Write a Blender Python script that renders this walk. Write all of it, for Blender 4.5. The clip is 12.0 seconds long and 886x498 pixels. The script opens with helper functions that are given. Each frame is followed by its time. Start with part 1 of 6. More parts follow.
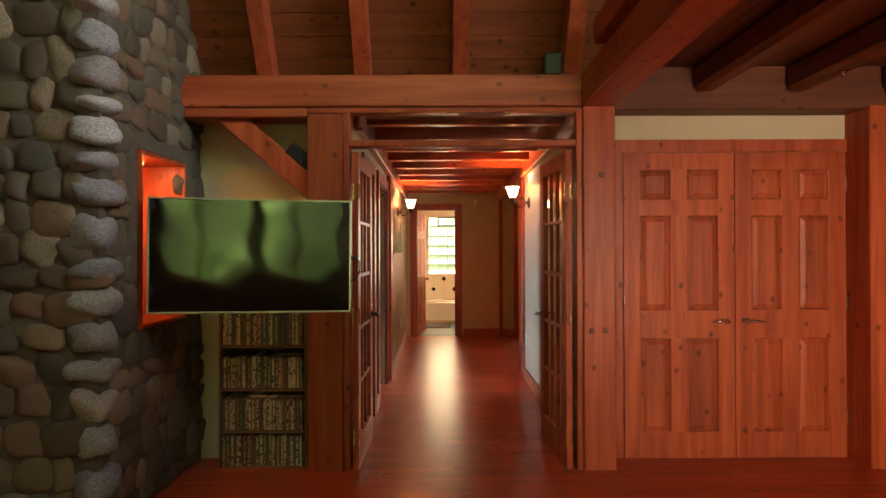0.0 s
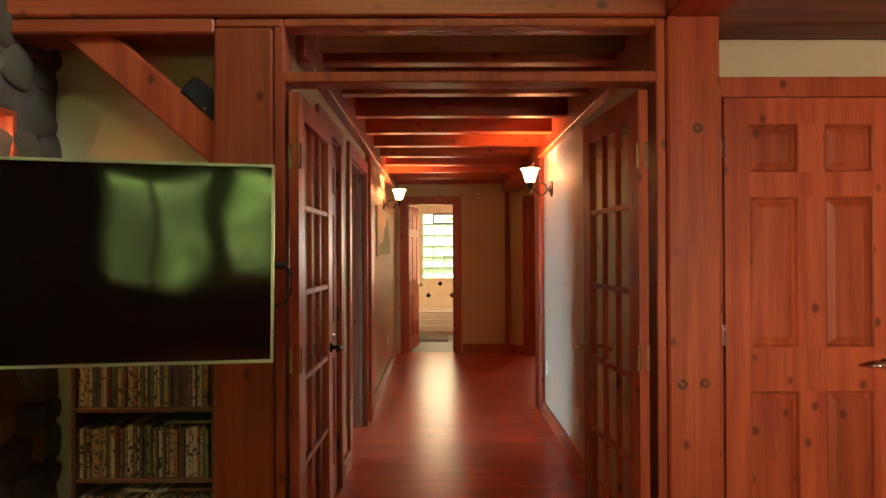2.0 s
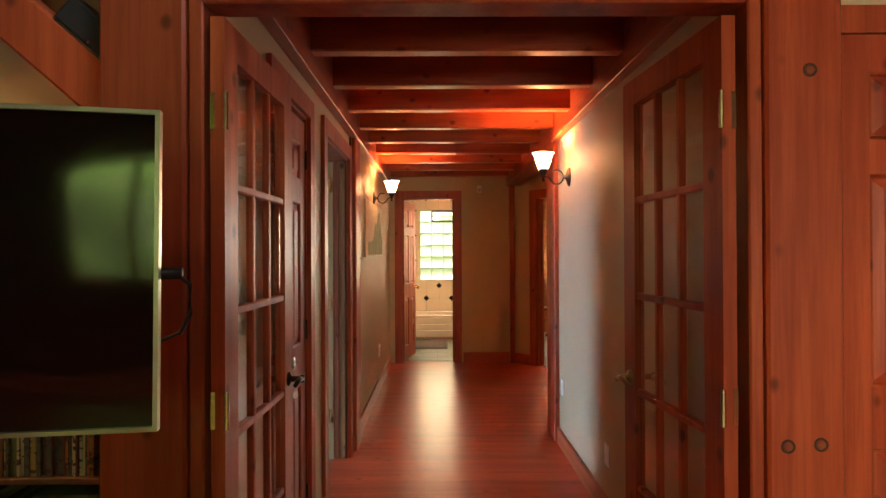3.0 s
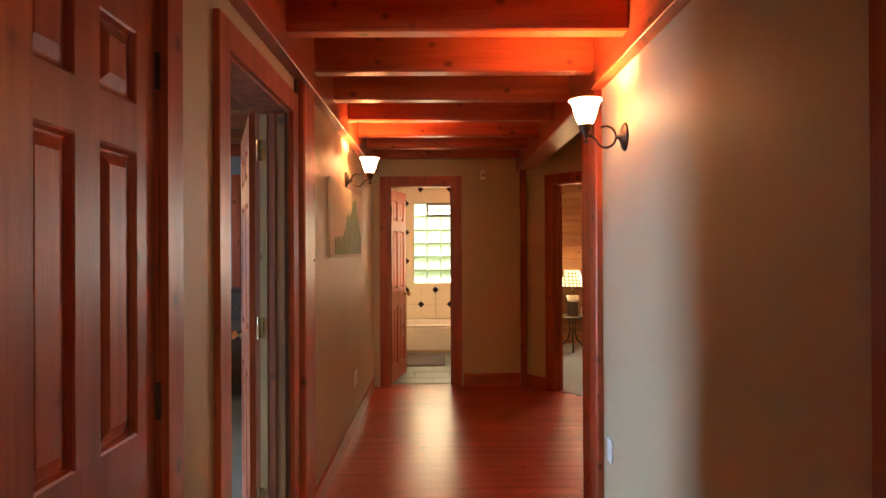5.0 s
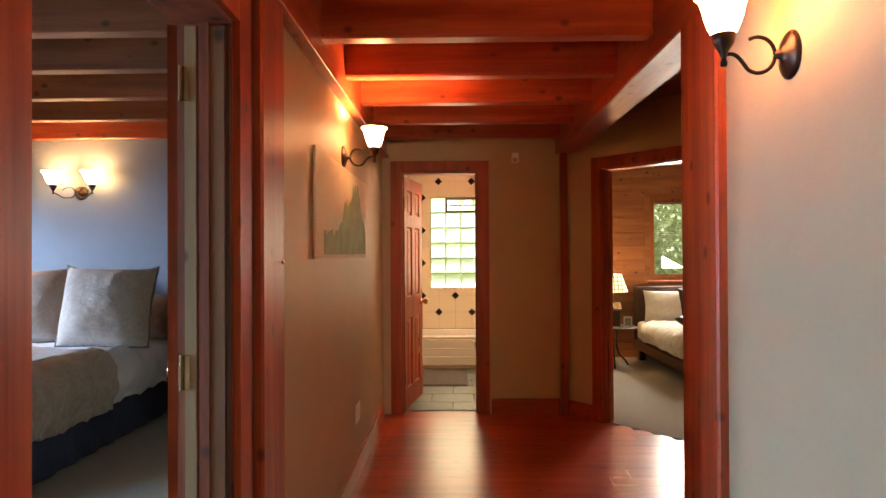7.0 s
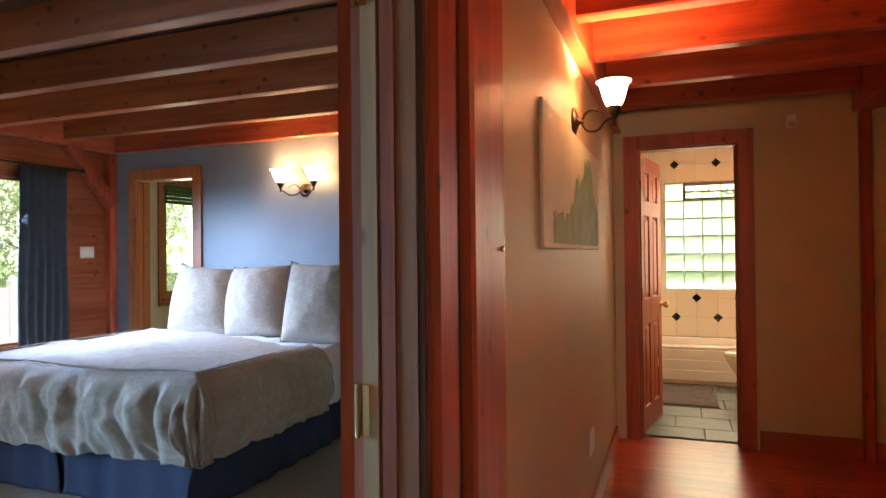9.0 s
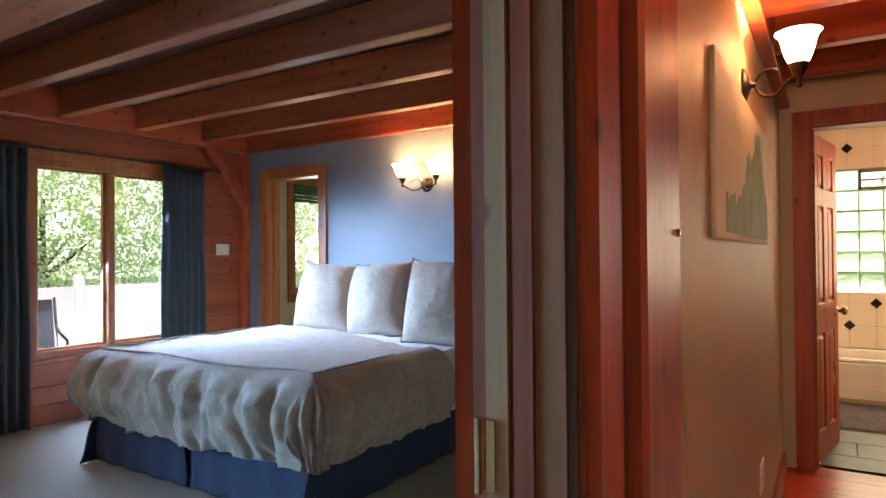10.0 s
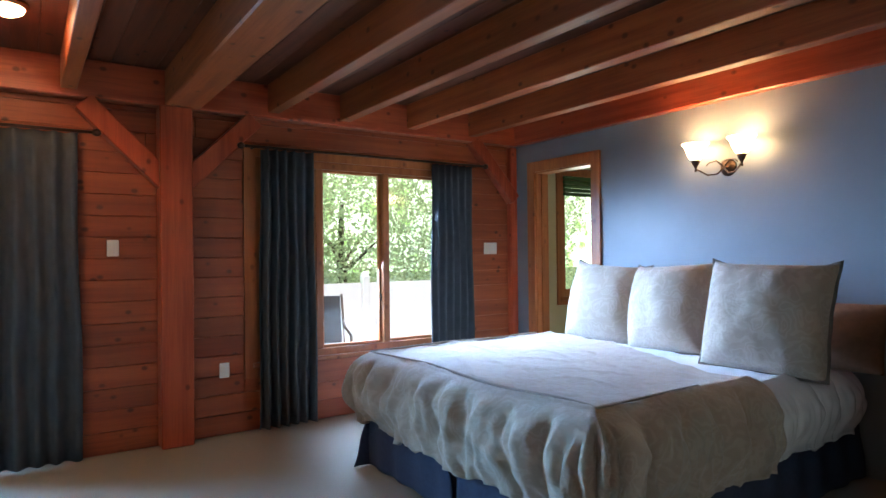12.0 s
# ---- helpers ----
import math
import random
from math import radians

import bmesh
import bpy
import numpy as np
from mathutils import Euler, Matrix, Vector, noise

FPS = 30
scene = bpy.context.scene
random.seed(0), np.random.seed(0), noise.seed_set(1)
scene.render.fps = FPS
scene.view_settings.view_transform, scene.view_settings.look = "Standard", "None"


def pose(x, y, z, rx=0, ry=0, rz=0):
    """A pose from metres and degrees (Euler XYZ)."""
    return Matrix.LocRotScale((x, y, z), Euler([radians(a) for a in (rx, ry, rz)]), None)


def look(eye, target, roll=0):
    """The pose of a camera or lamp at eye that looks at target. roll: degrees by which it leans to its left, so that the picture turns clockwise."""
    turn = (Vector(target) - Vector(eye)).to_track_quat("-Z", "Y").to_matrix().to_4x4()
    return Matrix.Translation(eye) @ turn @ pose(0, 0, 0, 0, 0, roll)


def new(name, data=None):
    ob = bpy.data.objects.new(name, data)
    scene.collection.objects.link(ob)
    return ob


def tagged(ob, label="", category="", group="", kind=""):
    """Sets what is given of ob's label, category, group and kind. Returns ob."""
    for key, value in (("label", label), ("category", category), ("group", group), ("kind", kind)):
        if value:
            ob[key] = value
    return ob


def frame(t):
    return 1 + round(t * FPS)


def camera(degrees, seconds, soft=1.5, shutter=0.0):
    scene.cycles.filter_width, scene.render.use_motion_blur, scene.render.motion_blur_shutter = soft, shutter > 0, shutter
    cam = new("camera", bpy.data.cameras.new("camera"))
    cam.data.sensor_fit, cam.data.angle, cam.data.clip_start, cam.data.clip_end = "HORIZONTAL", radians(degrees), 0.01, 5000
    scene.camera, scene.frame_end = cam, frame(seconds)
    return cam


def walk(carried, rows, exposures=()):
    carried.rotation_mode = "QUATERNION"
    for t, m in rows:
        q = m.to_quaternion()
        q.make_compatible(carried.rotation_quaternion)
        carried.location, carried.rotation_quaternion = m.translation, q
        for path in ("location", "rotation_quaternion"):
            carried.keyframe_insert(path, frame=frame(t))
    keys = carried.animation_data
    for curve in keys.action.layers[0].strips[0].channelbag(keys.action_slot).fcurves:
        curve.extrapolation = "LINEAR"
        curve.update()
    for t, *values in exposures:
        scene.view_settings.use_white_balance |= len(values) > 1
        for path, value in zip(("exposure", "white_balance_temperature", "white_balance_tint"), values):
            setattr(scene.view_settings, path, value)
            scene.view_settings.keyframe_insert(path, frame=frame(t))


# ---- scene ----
cam = camera(71.0, 12.0)
METRES, EYE, TILT, LEAN, TURN = 6.6, 1.397, 0.0, 0.0, -0.1
ROWS = [
    (0.0, 0.0, 0.0, 0.0, 0.0, 0.28, 0.22),
    (0.5, 0.0017, 0.0583, 0.0004, -0.14, 0.28, 0.2),
    (1.0, 0.0013, 0.118, 0.001, -0.27, 0.29, 0.23),
    (1.5, 0.0006, 0.1775, 0.0014, -0.3, 0.32, 0.22),
    (2.0, 0.0008, 0.236, 0.0014, -0.33, 0.35, 0.27),
    (2.5, 0.0023, 0.2953, 0.0017, -0.33, 0.33, 0.27),
    (4.5, 0.0109, 0.5176, 0.001, -0.28, 0.29, 0.25),
    (5.0, 0.0121, 0.571, 0.0012, -0.33, 0.26, 0.29),
    (5.5, 0.0114, 0.6205, 0.0021, -0.32, 0.25, 0.19),
    (6.0, 0.0073, 0.6648, 0.002, -0.39, 0.29, 0.25),
    (6.5, 0.0056, 0.704, 0.0011, -0.37, 0.37, 0.26),
    (8.5, -0.0176, 0.8201, -0.0063, 15.40, 0.52, 0.48),
    (9.0, -0.0276, 0.842, -0.0066, 20.67, 0.5, 0.59),
    (9.5, -0.0384, 0.8641, -0.0091, 26.42, 0.60, 0.53),
    (10.0, -0.0518, 0.8877, -0.0101, 32.05, 0.60, 0.47),
    (10.5, -0.0679, 0.9102, -0.0095, 37.85, 0.48, 0.48),
    (11.0, -0.0861, 0.9293, -0.0101, 44.05, 0.42, 0.51),
    (11.5, -0.1046, 0.9413, -0.0075, 49.72, 0.37, 0.55),
    (12.0, -0.1263, 0.9519, -0.0051, 56.18, 0.42, 0.61),
]
EXPOSURES = [(0.0, 0.66, 7600, 22), (6.5, 0.66, 7500, 22), (8.5, 0.66, 7050, 20), (12.0, 0.63, 6300, 15)]
walk(cam, [(t, pose(0, 0, EYE, TILT, LEAN, TURN) @ pose(METRES * x, METRES * y, METRES * z, 90 + pitch, roll, yaw)) for t, x, y, z, yaw, pitch, roll in ROWS], EXPOSURES)

# ---- world, sun and lights ----
world = bpy.data.worlds.new("sky")
scene.world = world
world.use_nodes = True
wn = world.node_tree.nodes
sky = wn.new("ShaderNodeTexSky")
sky.sky_type = "NISHITA"
sky.sun_disc = False
sky.sun_elevation = radians(70)
sky.sun_rotation = radians(124)
world.node_tree.links.new(sky.outputs[0], wn["Background"].inputs[0])
wn["Background"].inputs[1].default_value = 0.15

sun = new("sun", bpy.data.lights.new("sun", "SUN"))
sun.data.energy, sun.data.angle, sun.data.color = 5.0, radians(0.6), (1.0, 0.94, 0.85)
sun.matrix_world = look((12, -8, 40), (0, 0, 0))


def area(name, eye, target, w, h, watts, color, spread=140):
    """An area lamp, for a window's opening or as an added fill."""
    ob = new(name, bpy.data.lights.new(name, "AREA"))
    ob.data.shape, ob.data.size, ob.data.size_y = "RECTANGLE", w, h
    ob.data.energy, ob.data.color = watts, color
    ob.data.spread = radians(spread)
    ob.matrix_world = look(eye, target)
    return ob


def bulb(name, place, watts, color, radius=0.03):
    ob = new(name, bpy.data.lights.new(name, "POINT"))
    ob.data.energy, ob.data.color, ob.data.shadow_soft_size = watts, color, radius
    ob.location = place
    return ob


DAY = (0.38, 0.63, 1.0)
WARM = (1.0, 0.40, 0.18)
area("window_daylight_bedroom", (-5.67, 8.88, 1.35), (-3.5, 9.75, -0.3), 1.0, 1.5, 110, DAY, 98)
area("window_daylight_slider", (-5.67, 5.30, 1.1), (-3.0, 5.85, 0.2), 1.3, 1.9, 116, (0.26, 0.60, 1.0), 100)
area("window_daylight_ensuite", (-5.67, 11.47, 1.4), (-4.0, 11.47, 1.2), 0.5, 1.0, 12, (0.95, 1.0, 0.85))
area("window_daylight_bath", (0.2, 13.12, 1.5), (0.2, 11.0, 1.0), 0.95, 1.15, 18, (1.0, 0.80, 0.52), 178)
area("window_daylight_guest", (3.1, 13.12, 1.6), (2.6, 11.0, 0.7), 0.6, 0.9, 36, (0.95, 1.0, 0.9))
area("window_daylight_south_c", (1.9, -3.95, 1.45), (2.4, 4.0, 1.2), 1.3, 1.3, 12.5, (1.0, 0.86, 0.66), 40)
# unseen high opening, added to brighten the great room
area("fill_light_gable", (0.0, -3.95, 6.65), (0.3, 4.0, 1.2), 4.6, 1.1, 11, (1.0, 0.90, 0.76))
# unseen side opening, added to light the chimney's corner stones
area("fill_light_east", (3.45, 0.6, 4.6), (-1.7, 3.2, 2.3), 2.2, 1.8, 24, (0.80, 0.92, 1.0), 70)
bulb("bulb_hall_near", (0.747, 6.535, 2.035), 29, WARM, 0.02)
bulb("bulb_hall_far", (-0.417, 8.345, 2.055), 46, WARM, 0.02)
# unseen bathroom lamp, added to warm and brighten the tiled wall
bulb("bulb_bath_unseen", (1.10, 11.55, 2.08), 30, (1.0, 0.62, 0.40), 0.06)
bulb("bulb_bedroom_a", (-3.53, 10.32, 2.09), 4.5, (1.0, 0.58, 0.26))
bulb("bulb_bedroom_b", (-3.18, 10.32, 2.09), 4.5, (1.0, 0.58, 0.26))
bulb("bulb_guest_lamp", (1.98, 12.55, 1.16), 12, (1.0, 0.66, 0.30))
bulb("bulb_niche", (-1.85, 3.65, 1.90), 0.6, (1.0, 0.66, 0.36), 0.02)
area("lamp_bedroom_ceiling", (-4.77, 6.21, 2.615), (-4.77, 6.21, 0), 0.15, 0.15, 5.5, (1.0, 0.58, 0.30), 170)


# ---- materials ----
def mat(name):
    m = bpy.data.materials.new(name)
    m.use_nodes = True
    return m, m.node_tree.nodes, m.node_tree.links, m.node_tree.nodes["Principled BSDF"]


def mix(nt, ln, fac, a, b, blend="MIX"):
    n = nt.new("ShaderNodeMix")
    n.data_type, n.blend_type = "RGBA", blend
    for sock, v in ((n.inputs[0], fac), (n.inputs[6], a), (n.inputs[7], b)):
        if hasattr(v, "links"):
            ln.new(v, sock)
        else:
            sock.default_value = v if isinstance(v, (int, float)) else (*v, 1)
    return n.outputs[2]


def ramp(nt, ln, v, lo, hi):
    n = nt.new("ShaderNodeMapRange")
    n.interpolation_type = "SMOOTHSTEP"
    ln.new(v, n.inputs[0])
    n.inputs[1].default_value, n.inputs[2].default_value = lo, hi
    return n.outputs[0]


def noise_tex(nt, ln, vec, scale, detail=4, rough=0.55):
    n = nt.new("ShaderNodeTexNoise")
    n.inputs["Scale"].default_value, n.inputs["Detail"].default_value, n.inputs["Roughness"].default_value = scale, detail, rough
    ln.new(vec, n.inputs["Vector"])
    return n.outputs[0]


def coords(nt, ln, scale=(1, 1, 1), jitter=False):
    tc = nt.new("ShaderNodeTexCoord")
    out = tc.outputs["Object"]
    if jitter:
        oi = nt.new("ShaderNodeObjectInfo")
        gi = nt.new("ShaderNodeNewGeometry")
        s = nt.new("ShaderNodeMath")
        s.operation = "ADD"
        ln.new(oi.outputs["Random"], s.inputs[0])
        ln.new(gi.outputs["Random Per Island"], s.inputs[1])
        c = nt.new("ShaderNodeVectorMath")
        c.operation = "MULTIPLY_ADD"
        ln.new(s.outputs[0], c.inputs[0])
        c.inputs[1].default_value = (37, 53, 71)
        ln.new(out, c.inputs[2])
        out = c.outputs[0]
    mp = nt.new("ShaderNodeMapping")
    mp.inputs["Scale"].default_value = scale
    ln.new(out, mp.inputs[0])
    return mp.outputs[0]


def bump(nt, ln, bsdf, h, strength, dist=0.01):
    n = nt.new("ShaderNodeBump")
    n.inputs["Strength"].default_value, n.inputs["Distance"].default_value = strength, dist
    ln.new(h, n.inputs["Height"])
    ln.new(n.outputs[0], bsdf.inputs["Normal"])


def wood(name, light, dark, axis=0, rough=0.30, knots=0.75, coat=0.0, spread=0.35):
    """Knotty pine, with the grain along one axis (0 x, 1 y, 2 z)."""
    m, nt, ln, b = mat(name)
    st = [14.0, 14.0, 14.0]
    st[axis] = 0.9
    v = coords(nt, ln, tuple(st), True)
    grain = noise_tex(nt, ln, v, 1.0, 6, 0.6)
    fine = [90.0, 90.0, 90.0]
    fine[axis] = 3.0
    fibre = noise_tex(nt, ln, coords(nt, ln, tuple(fine), True), 1.0, 3)
    blot = noise_tex(nt, ln, coords(nt, ln, (1.3, 1.3, 1.3), True), 1.0, 2)
    col = mix(nt, ln, ramp(nt, ln, grain, 0.35, 0.7), light, dark)
    col = mix(nt, ln, ramp(nt, ln, fibre, 0.45, 0.75), col, tuple(0.72 * c for c in dark), "MIX")
    half = nt.new("ShaderNodeMix")
    half.data_type = "RGBA"
    half.inputs[0].default_value = 0.35
    first = mix(nt, ln, ramp(nt, ln, grain, 0.35, 0.7), light, dark)
    ln.new(first, half.inputs[6])
    ln.new(col, half.inputs[7])
    col = half.outputs[2]
    oi = nt.new("ShaderNodeObjectInfo")
    tone = nt.new("ShaderNodeMath")
    tone.operation = "MULTIPLY_ADD"
    ln.new(oi.outputs["Random"], tone.inputs[0])
    tone.inputs[1].default_value, tone.inputs[2].default_value = spread, 1 - spread * 0.6
    sc = nt.new("ShaderNodeVectorMath")
    sc.operation = "SCALE"
    ln.new(col, sc.inputs[0])
    ln.new(tone.outputs[0], sc.inputs["Scale"])
    col = mix(nt, ln, ramp(nt, ln, blot, 0.35, 0.8), sc.outputs[0], tuple(0.8 * c for c in dark))
    soft = nt.new("ShaderNodeMix")
    soft.data_type = "RGBA"
    soft.inputs[0].default_value = 0.4
    ln.new(sc.outputs[0], soft.inputs[6])
    ln.new(col, soft.inputs[7])
    col = soft.outputs[2]
    ks = [8.0, 8.0, 8.0]
    ks[axis] = 6.0
    vo = nt.new("ShaderNodeTexVoronoi")
    vo.inputs["Scale"].default_value = 1.0
    ln.new(coords(nt, ln, tuple(ks), True), vo.inputs["Vector"])
    k = nt.new("ShaderNodeMapRange")
    k.interpolation_type = "SMOOTHSTEP"
    ln.new(vo.outputs["Distance"], k.inputs[0])
    k.inputs[1].default_value, k.inputs[2].default_value = 0.19, 0.06
    kk = nt.new("ShaderNodeMath")
    kk.operation = "MULTIPLY"
    ln.new(k.outputs[0], kk.inputs[0])
    kk.inputs[1].default_value = knots
    col = mix(nt, ln, kk.outputs[0], col, tuple(0.24 * c for c in dark))
    ln.new(col, b.inputs["Base Color"])
    b.inputs["Roughness"].default_value = rough
    b.inputs["Coat Weight"].default_value = coat
    b.inputs["Coat Roughness"].default_value = 0.25
    bump(nt, ln, b, fibre, 0.12, 0.004)
    return m


def plain(name, color, rough=0.5, metal=0.0, vary=0.12, scale=6.0, bumps=0.0, bscale=60.0):
    m, nt, ln, b = mat(name)
    v = coords(nt, ln)
    n = noise_tex(nt, ln, v, scale, 5)
    col = mix(nt, ln, ramp(nt, ln, n, 0.3, 0.75), color, tuple(c * (1 - vary) for c in color))
    ln.new(col, b.inputs["Base Color"])
    b.inputs["Roughness"].default_value = rough
    b.inputs["Metallic"].default_value = metal
    if bumps:
        bump(nt, ln, b, noise_tex(nt, ln, v, bscale, 4), bumps, 0.006)
    return m


def glow(name, color, strength):
    m, nt, ln, b = mat(name)
    b.inputs["Base Color"].default_value = (0.9, 0.85, 0.75, 1)
    b.inputs["Emission Color"].default_value = (*color, 1)
    b.inputs["Emission Strength"].default_value = strength
    b.inputs["Roughness"].default_value = 0.3
    return m


def glass(name, tint=(1, 1, 1), rough=0.0):
    m, nt, ln, b = mat(name)
    b.inputs["Base Color"].default_value = (*tint, 1)
    b.inputs["Transmission Weight"].default_value = 1.0
    b.inputs["Roughness"].default_value = rough
    b.inputs["IOR"].default_value = 1.45
    return m


RED_L, RED_D = (0.53, 0.110, 0.041), (0.32, 0.051, 0.018)
W_X = wood("stained_pine_x", RED_L, RED_D, 0, 0.36)
W_Y = wood("stained_pine_y", RED_L, RED_D, 1, 0.36)
# darker than the other pine: the loft's underside shade is in the colour
LOFT_Y = wood("shaded_loft_pine", (0.20, 0.055, 0.018), (0.11, 0.028, 0.009), 1, 0.5)
W_Z = wood("stained_pine_z", RED_L, RED_D, 2, 0.40)
W_Z.node_tree.nodes["Principled BSDF"].inputs["Specular IOR Level"].default_value = 0.32
FLOOR_W = wood("pine_floor", (0.60, 0.096, 0.036), (0.40, 0.052, 0.018), 0, 0.29, 0.6, 0.06, 0.2)
FLOOR_W.node_tree.nodes["Principled BSDF"].inputs["Specular IOR Level"].default_value = 0.20
BOARD = wood("pine_wall_board", (0.40, 0.10, 0.032), (0.26, 0.056, 0.018), 1, 0.5, 0.85)
BOARD_X = wood("guest_wall_board", (0.42, 0.17, 0.07), (0.28, 0.10, 0.04), 0, 0.45, 0.85)
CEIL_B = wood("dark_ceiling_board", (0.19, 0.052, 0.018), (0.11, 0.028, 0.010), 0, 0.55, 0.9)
BR_Z = wood("brown_lining", (0.42, 0.098, 0.030), (0.20, 0.040, 0.012), 2, 0.6, 0.9)
CEIL_X = wood("ceiling_board", (0.30, 0.085, 0.030), (0.19, 0.046, 0.016), 0, 0.5, 0.9)
BR_X = wood("brown_beam_x", (0.48, 0.128, 0.036), (0.30, 0.068, 0.018), 0, 0.48, 0.75)
JAMB_Z = wood("worn_jamb_pine", (0.40, 0.165, 0.060), (0.23, 0.085, 0.028), 2, 0.55, 0.9)
PALE_Z = wood("raw_pine_edge", (0.50, 0.31, 0.14), (0.36, 0.20, 0.085), 2, 0.5, 0.95)
DARK_Z = wood("dark_door_wood", (0.10, 0.04, 0.02), (0.06, 0.022, 0.012), 2, 0.35, 0.4)
TABLE_W = plain("dark_table", (0.05, 0.03, 0.02), 0.35)
TAN = plain("tan_wall_paint", (0.54, 0.405, 0.240), 0.55, 0, 0.06, 3, 0.05, 140)
CREAM = plain("cream_wall_paint", (0.60, 0.53, 0.36), 0.5, 0, 0.06, 3, 0.05, 140)
BLUE = plain("blue_grey_wall_paint", (0.205, 0.235, 0.272), 0.42, 0, 0.07, 3, 0.05, 140)
WHITE = plain("white_plastic", (0.8, 0.8, 0.76), 0.35, 0, 0.03)
PORC = plain("porcelain", (0.82, 0.8, 0.76), 0.12, 0, 0.02)
CARPET = plain("beige_carpet", (0.37, 0.325, 0.265), 0.95, 0, 0.2, 180, 0.6, 400)
BRONZE = plain("bronze", (0.06, 0.035, 0.025), 0.35, 0.8, 0.2, 20)
BRASS = plain("brass", (0.75, 0.6, 0.36), 0.22, 1.0, 0.1, 30)
CHROME = plain("chrome", (0.80, 0.80, 0.78), 0.22, 1.0, 0.05, 30)
BLACK = plain("black_plastic", (0.015, 0.015, 0.016), 0.4, 0, 0.2)
GLASS = glass("clear_glass")
SHADE = glow("lit_glass_shade", (1.0, 0.48, 0.20), 36.0)
SHADE_BED = glow("lit_bell_shade", (1.0, 0.62, 0.26), 20.0)
SLATE = plain("green_slate", (0.075, 0.105, 0.08), 0.5, 0, 0.45, 5, 0.3, 30)
GROUT = plain("grout", (0.35, 0.34, 0.30), 0.9)
GROUT_D = plain("dark_grout", (0.11, 0.125, 0.10), 0.9)
TILE = plain("white_glazed_tile", (0.80, 0.74, 0.62), 0.15, 0, 0.03)
TILE_B = plain("black_glazed_tile", (0.015, 0.014, 0.016), 0.15, 0, 0.1)
MORTAR = plain("mortar", (0.125, 0.100, 0.065), 0.95, 0, 0.4, 12, 0.8, 40)


# ---- building helpers ----
def box(bm, x0, y0, z0, x1, y1, z1, m=None):
    vs = [bm.verts.new(Vector(p) if m is None else m @ Vector(p)) for p in
          ((x0, y0, z0), (x1, y0, z0), (x1, y1, z0), (x0, y1, z0), (x0, y0, z1), (x1, y0, z1), (x1, y1, z1), (x0, y1, z1))]
    for f in ((3, 2, 1, 0), (4, 5, 6, 7), (0, 1, 5, 4), (1, 2, 6, 5), (2, 3, 7, 6), (3, 0, 4, 7)):
        bm.faces.new([vs[i] for i in f])
    return vs


def chamfer(bm, w=0.006, seg=1):
    bmesh.ops.bevel(bm, geom=bm.edges[:], offset=w, segments=seg, affect="EDGES", profile=0.5)


def bbox(x0, y0, z0, x1, y1, z1, w=0.006, seg=1):
    """A box with softened edges."""
    bm = bmesh.new()
    box(bm, x0, y0, z0, x1, y1, z1)
    if w:
        chamfer(bm, w, seg)
    return bm


def lathe(bm, prof, n=24, m=None, cap=True):
    """A turned body about z from pairs of radius and height."""
    rings = []
    for r, z in prof:
        ring = []
        for i in range(n):
            a = 2 * math.pi * i / n
            p = Vector((r * math.cos(a), r * math.sin(a), z))
            ring.append(bm.verts.new(p if m is None else m @ p))
        rings.append(ring)
    for a, b in zip(rings, rings[1:]):
        for i in range(n):
            bm.faces.new((a[i], a[(i + 1) % n], b[(i + 1) % n], b[i]))
    if cap:
        bm.faces.new(rings[0][::-1])
        bm.faces.new(rings[-1])


def tube(bm, pts, r, n=8):
    """A round bar through points."""
    pts = [Vector(p) for p in pts]
    rings = []
    for i, p in enumerate(pts):
        d = (pts[min(i + 1, len(pts) - 1)] - pts[max(i - 1, 0)]).normalized()
        q = d.to_track_quat("Z", "Y")
        rr = r[i] if isinstance(r, (list, tuple)) else r
        rings.append([bm.verts.new(p + q @ Vector((rr * math.cos(2 * math.pi * k / n), rr * math.sin(2 * math.pi * k / n), 0))) for k in range(n)])
    for a, b in zip(rings, rings[1:]):
        for k in range(n):
            bm.faces.new((a[k], a[(k + 1) % n], b[(k + 1) % n], b[k]))
    bm.faces.new(rings[0][::-1])
    bm.faces.new(rings[-1])


def mesh_of(name, bm, material, smooth=False):
    bmesh.ops.recalc_face_normals(bm, faces=bm.faces[:])
    me = bpy.data.meshes.new(name)
    bm.to_mesh(me)
    bm.free()
    me.materials.append(material)
    if smooth:
        for p in me.polygons:
            p.use_smooth = True
    return me


def part(name, bm, material, parent, label="", smooth=False, at=None):
    ob = new(name, mesh_of(name, bm, material, smooth))
    ob.parent = parent
    if at is not None:
        ob.matrix_local = at
    return tagged(ob, label)


def thing(name, m, label, category, group="", kind=""):
    ob = new(name)
    ob.empty_display_size = 0.1
    ob.matrix_world = m
    return tagged(ob, label, category, group, kind)


def solid(name, bm, material, label, category, group="", kind="", smooth=False):
    return tagged(new(name, mesh_of(name, bm, material, smooth)), label, category, group, kind)


def structure(name, bm, material, label="", category=""):
    return solid(name, bm, material, label, category or name.split("_")[0], "", "structure")


def piece(name, me, parent, m):
    ob = new(name, me)
    ob.parent = parent
    ob.matrix_local = m
    return ob


def at(x, y, z, rz=0):
    return pose(x, y, z, 0, 0, rz)


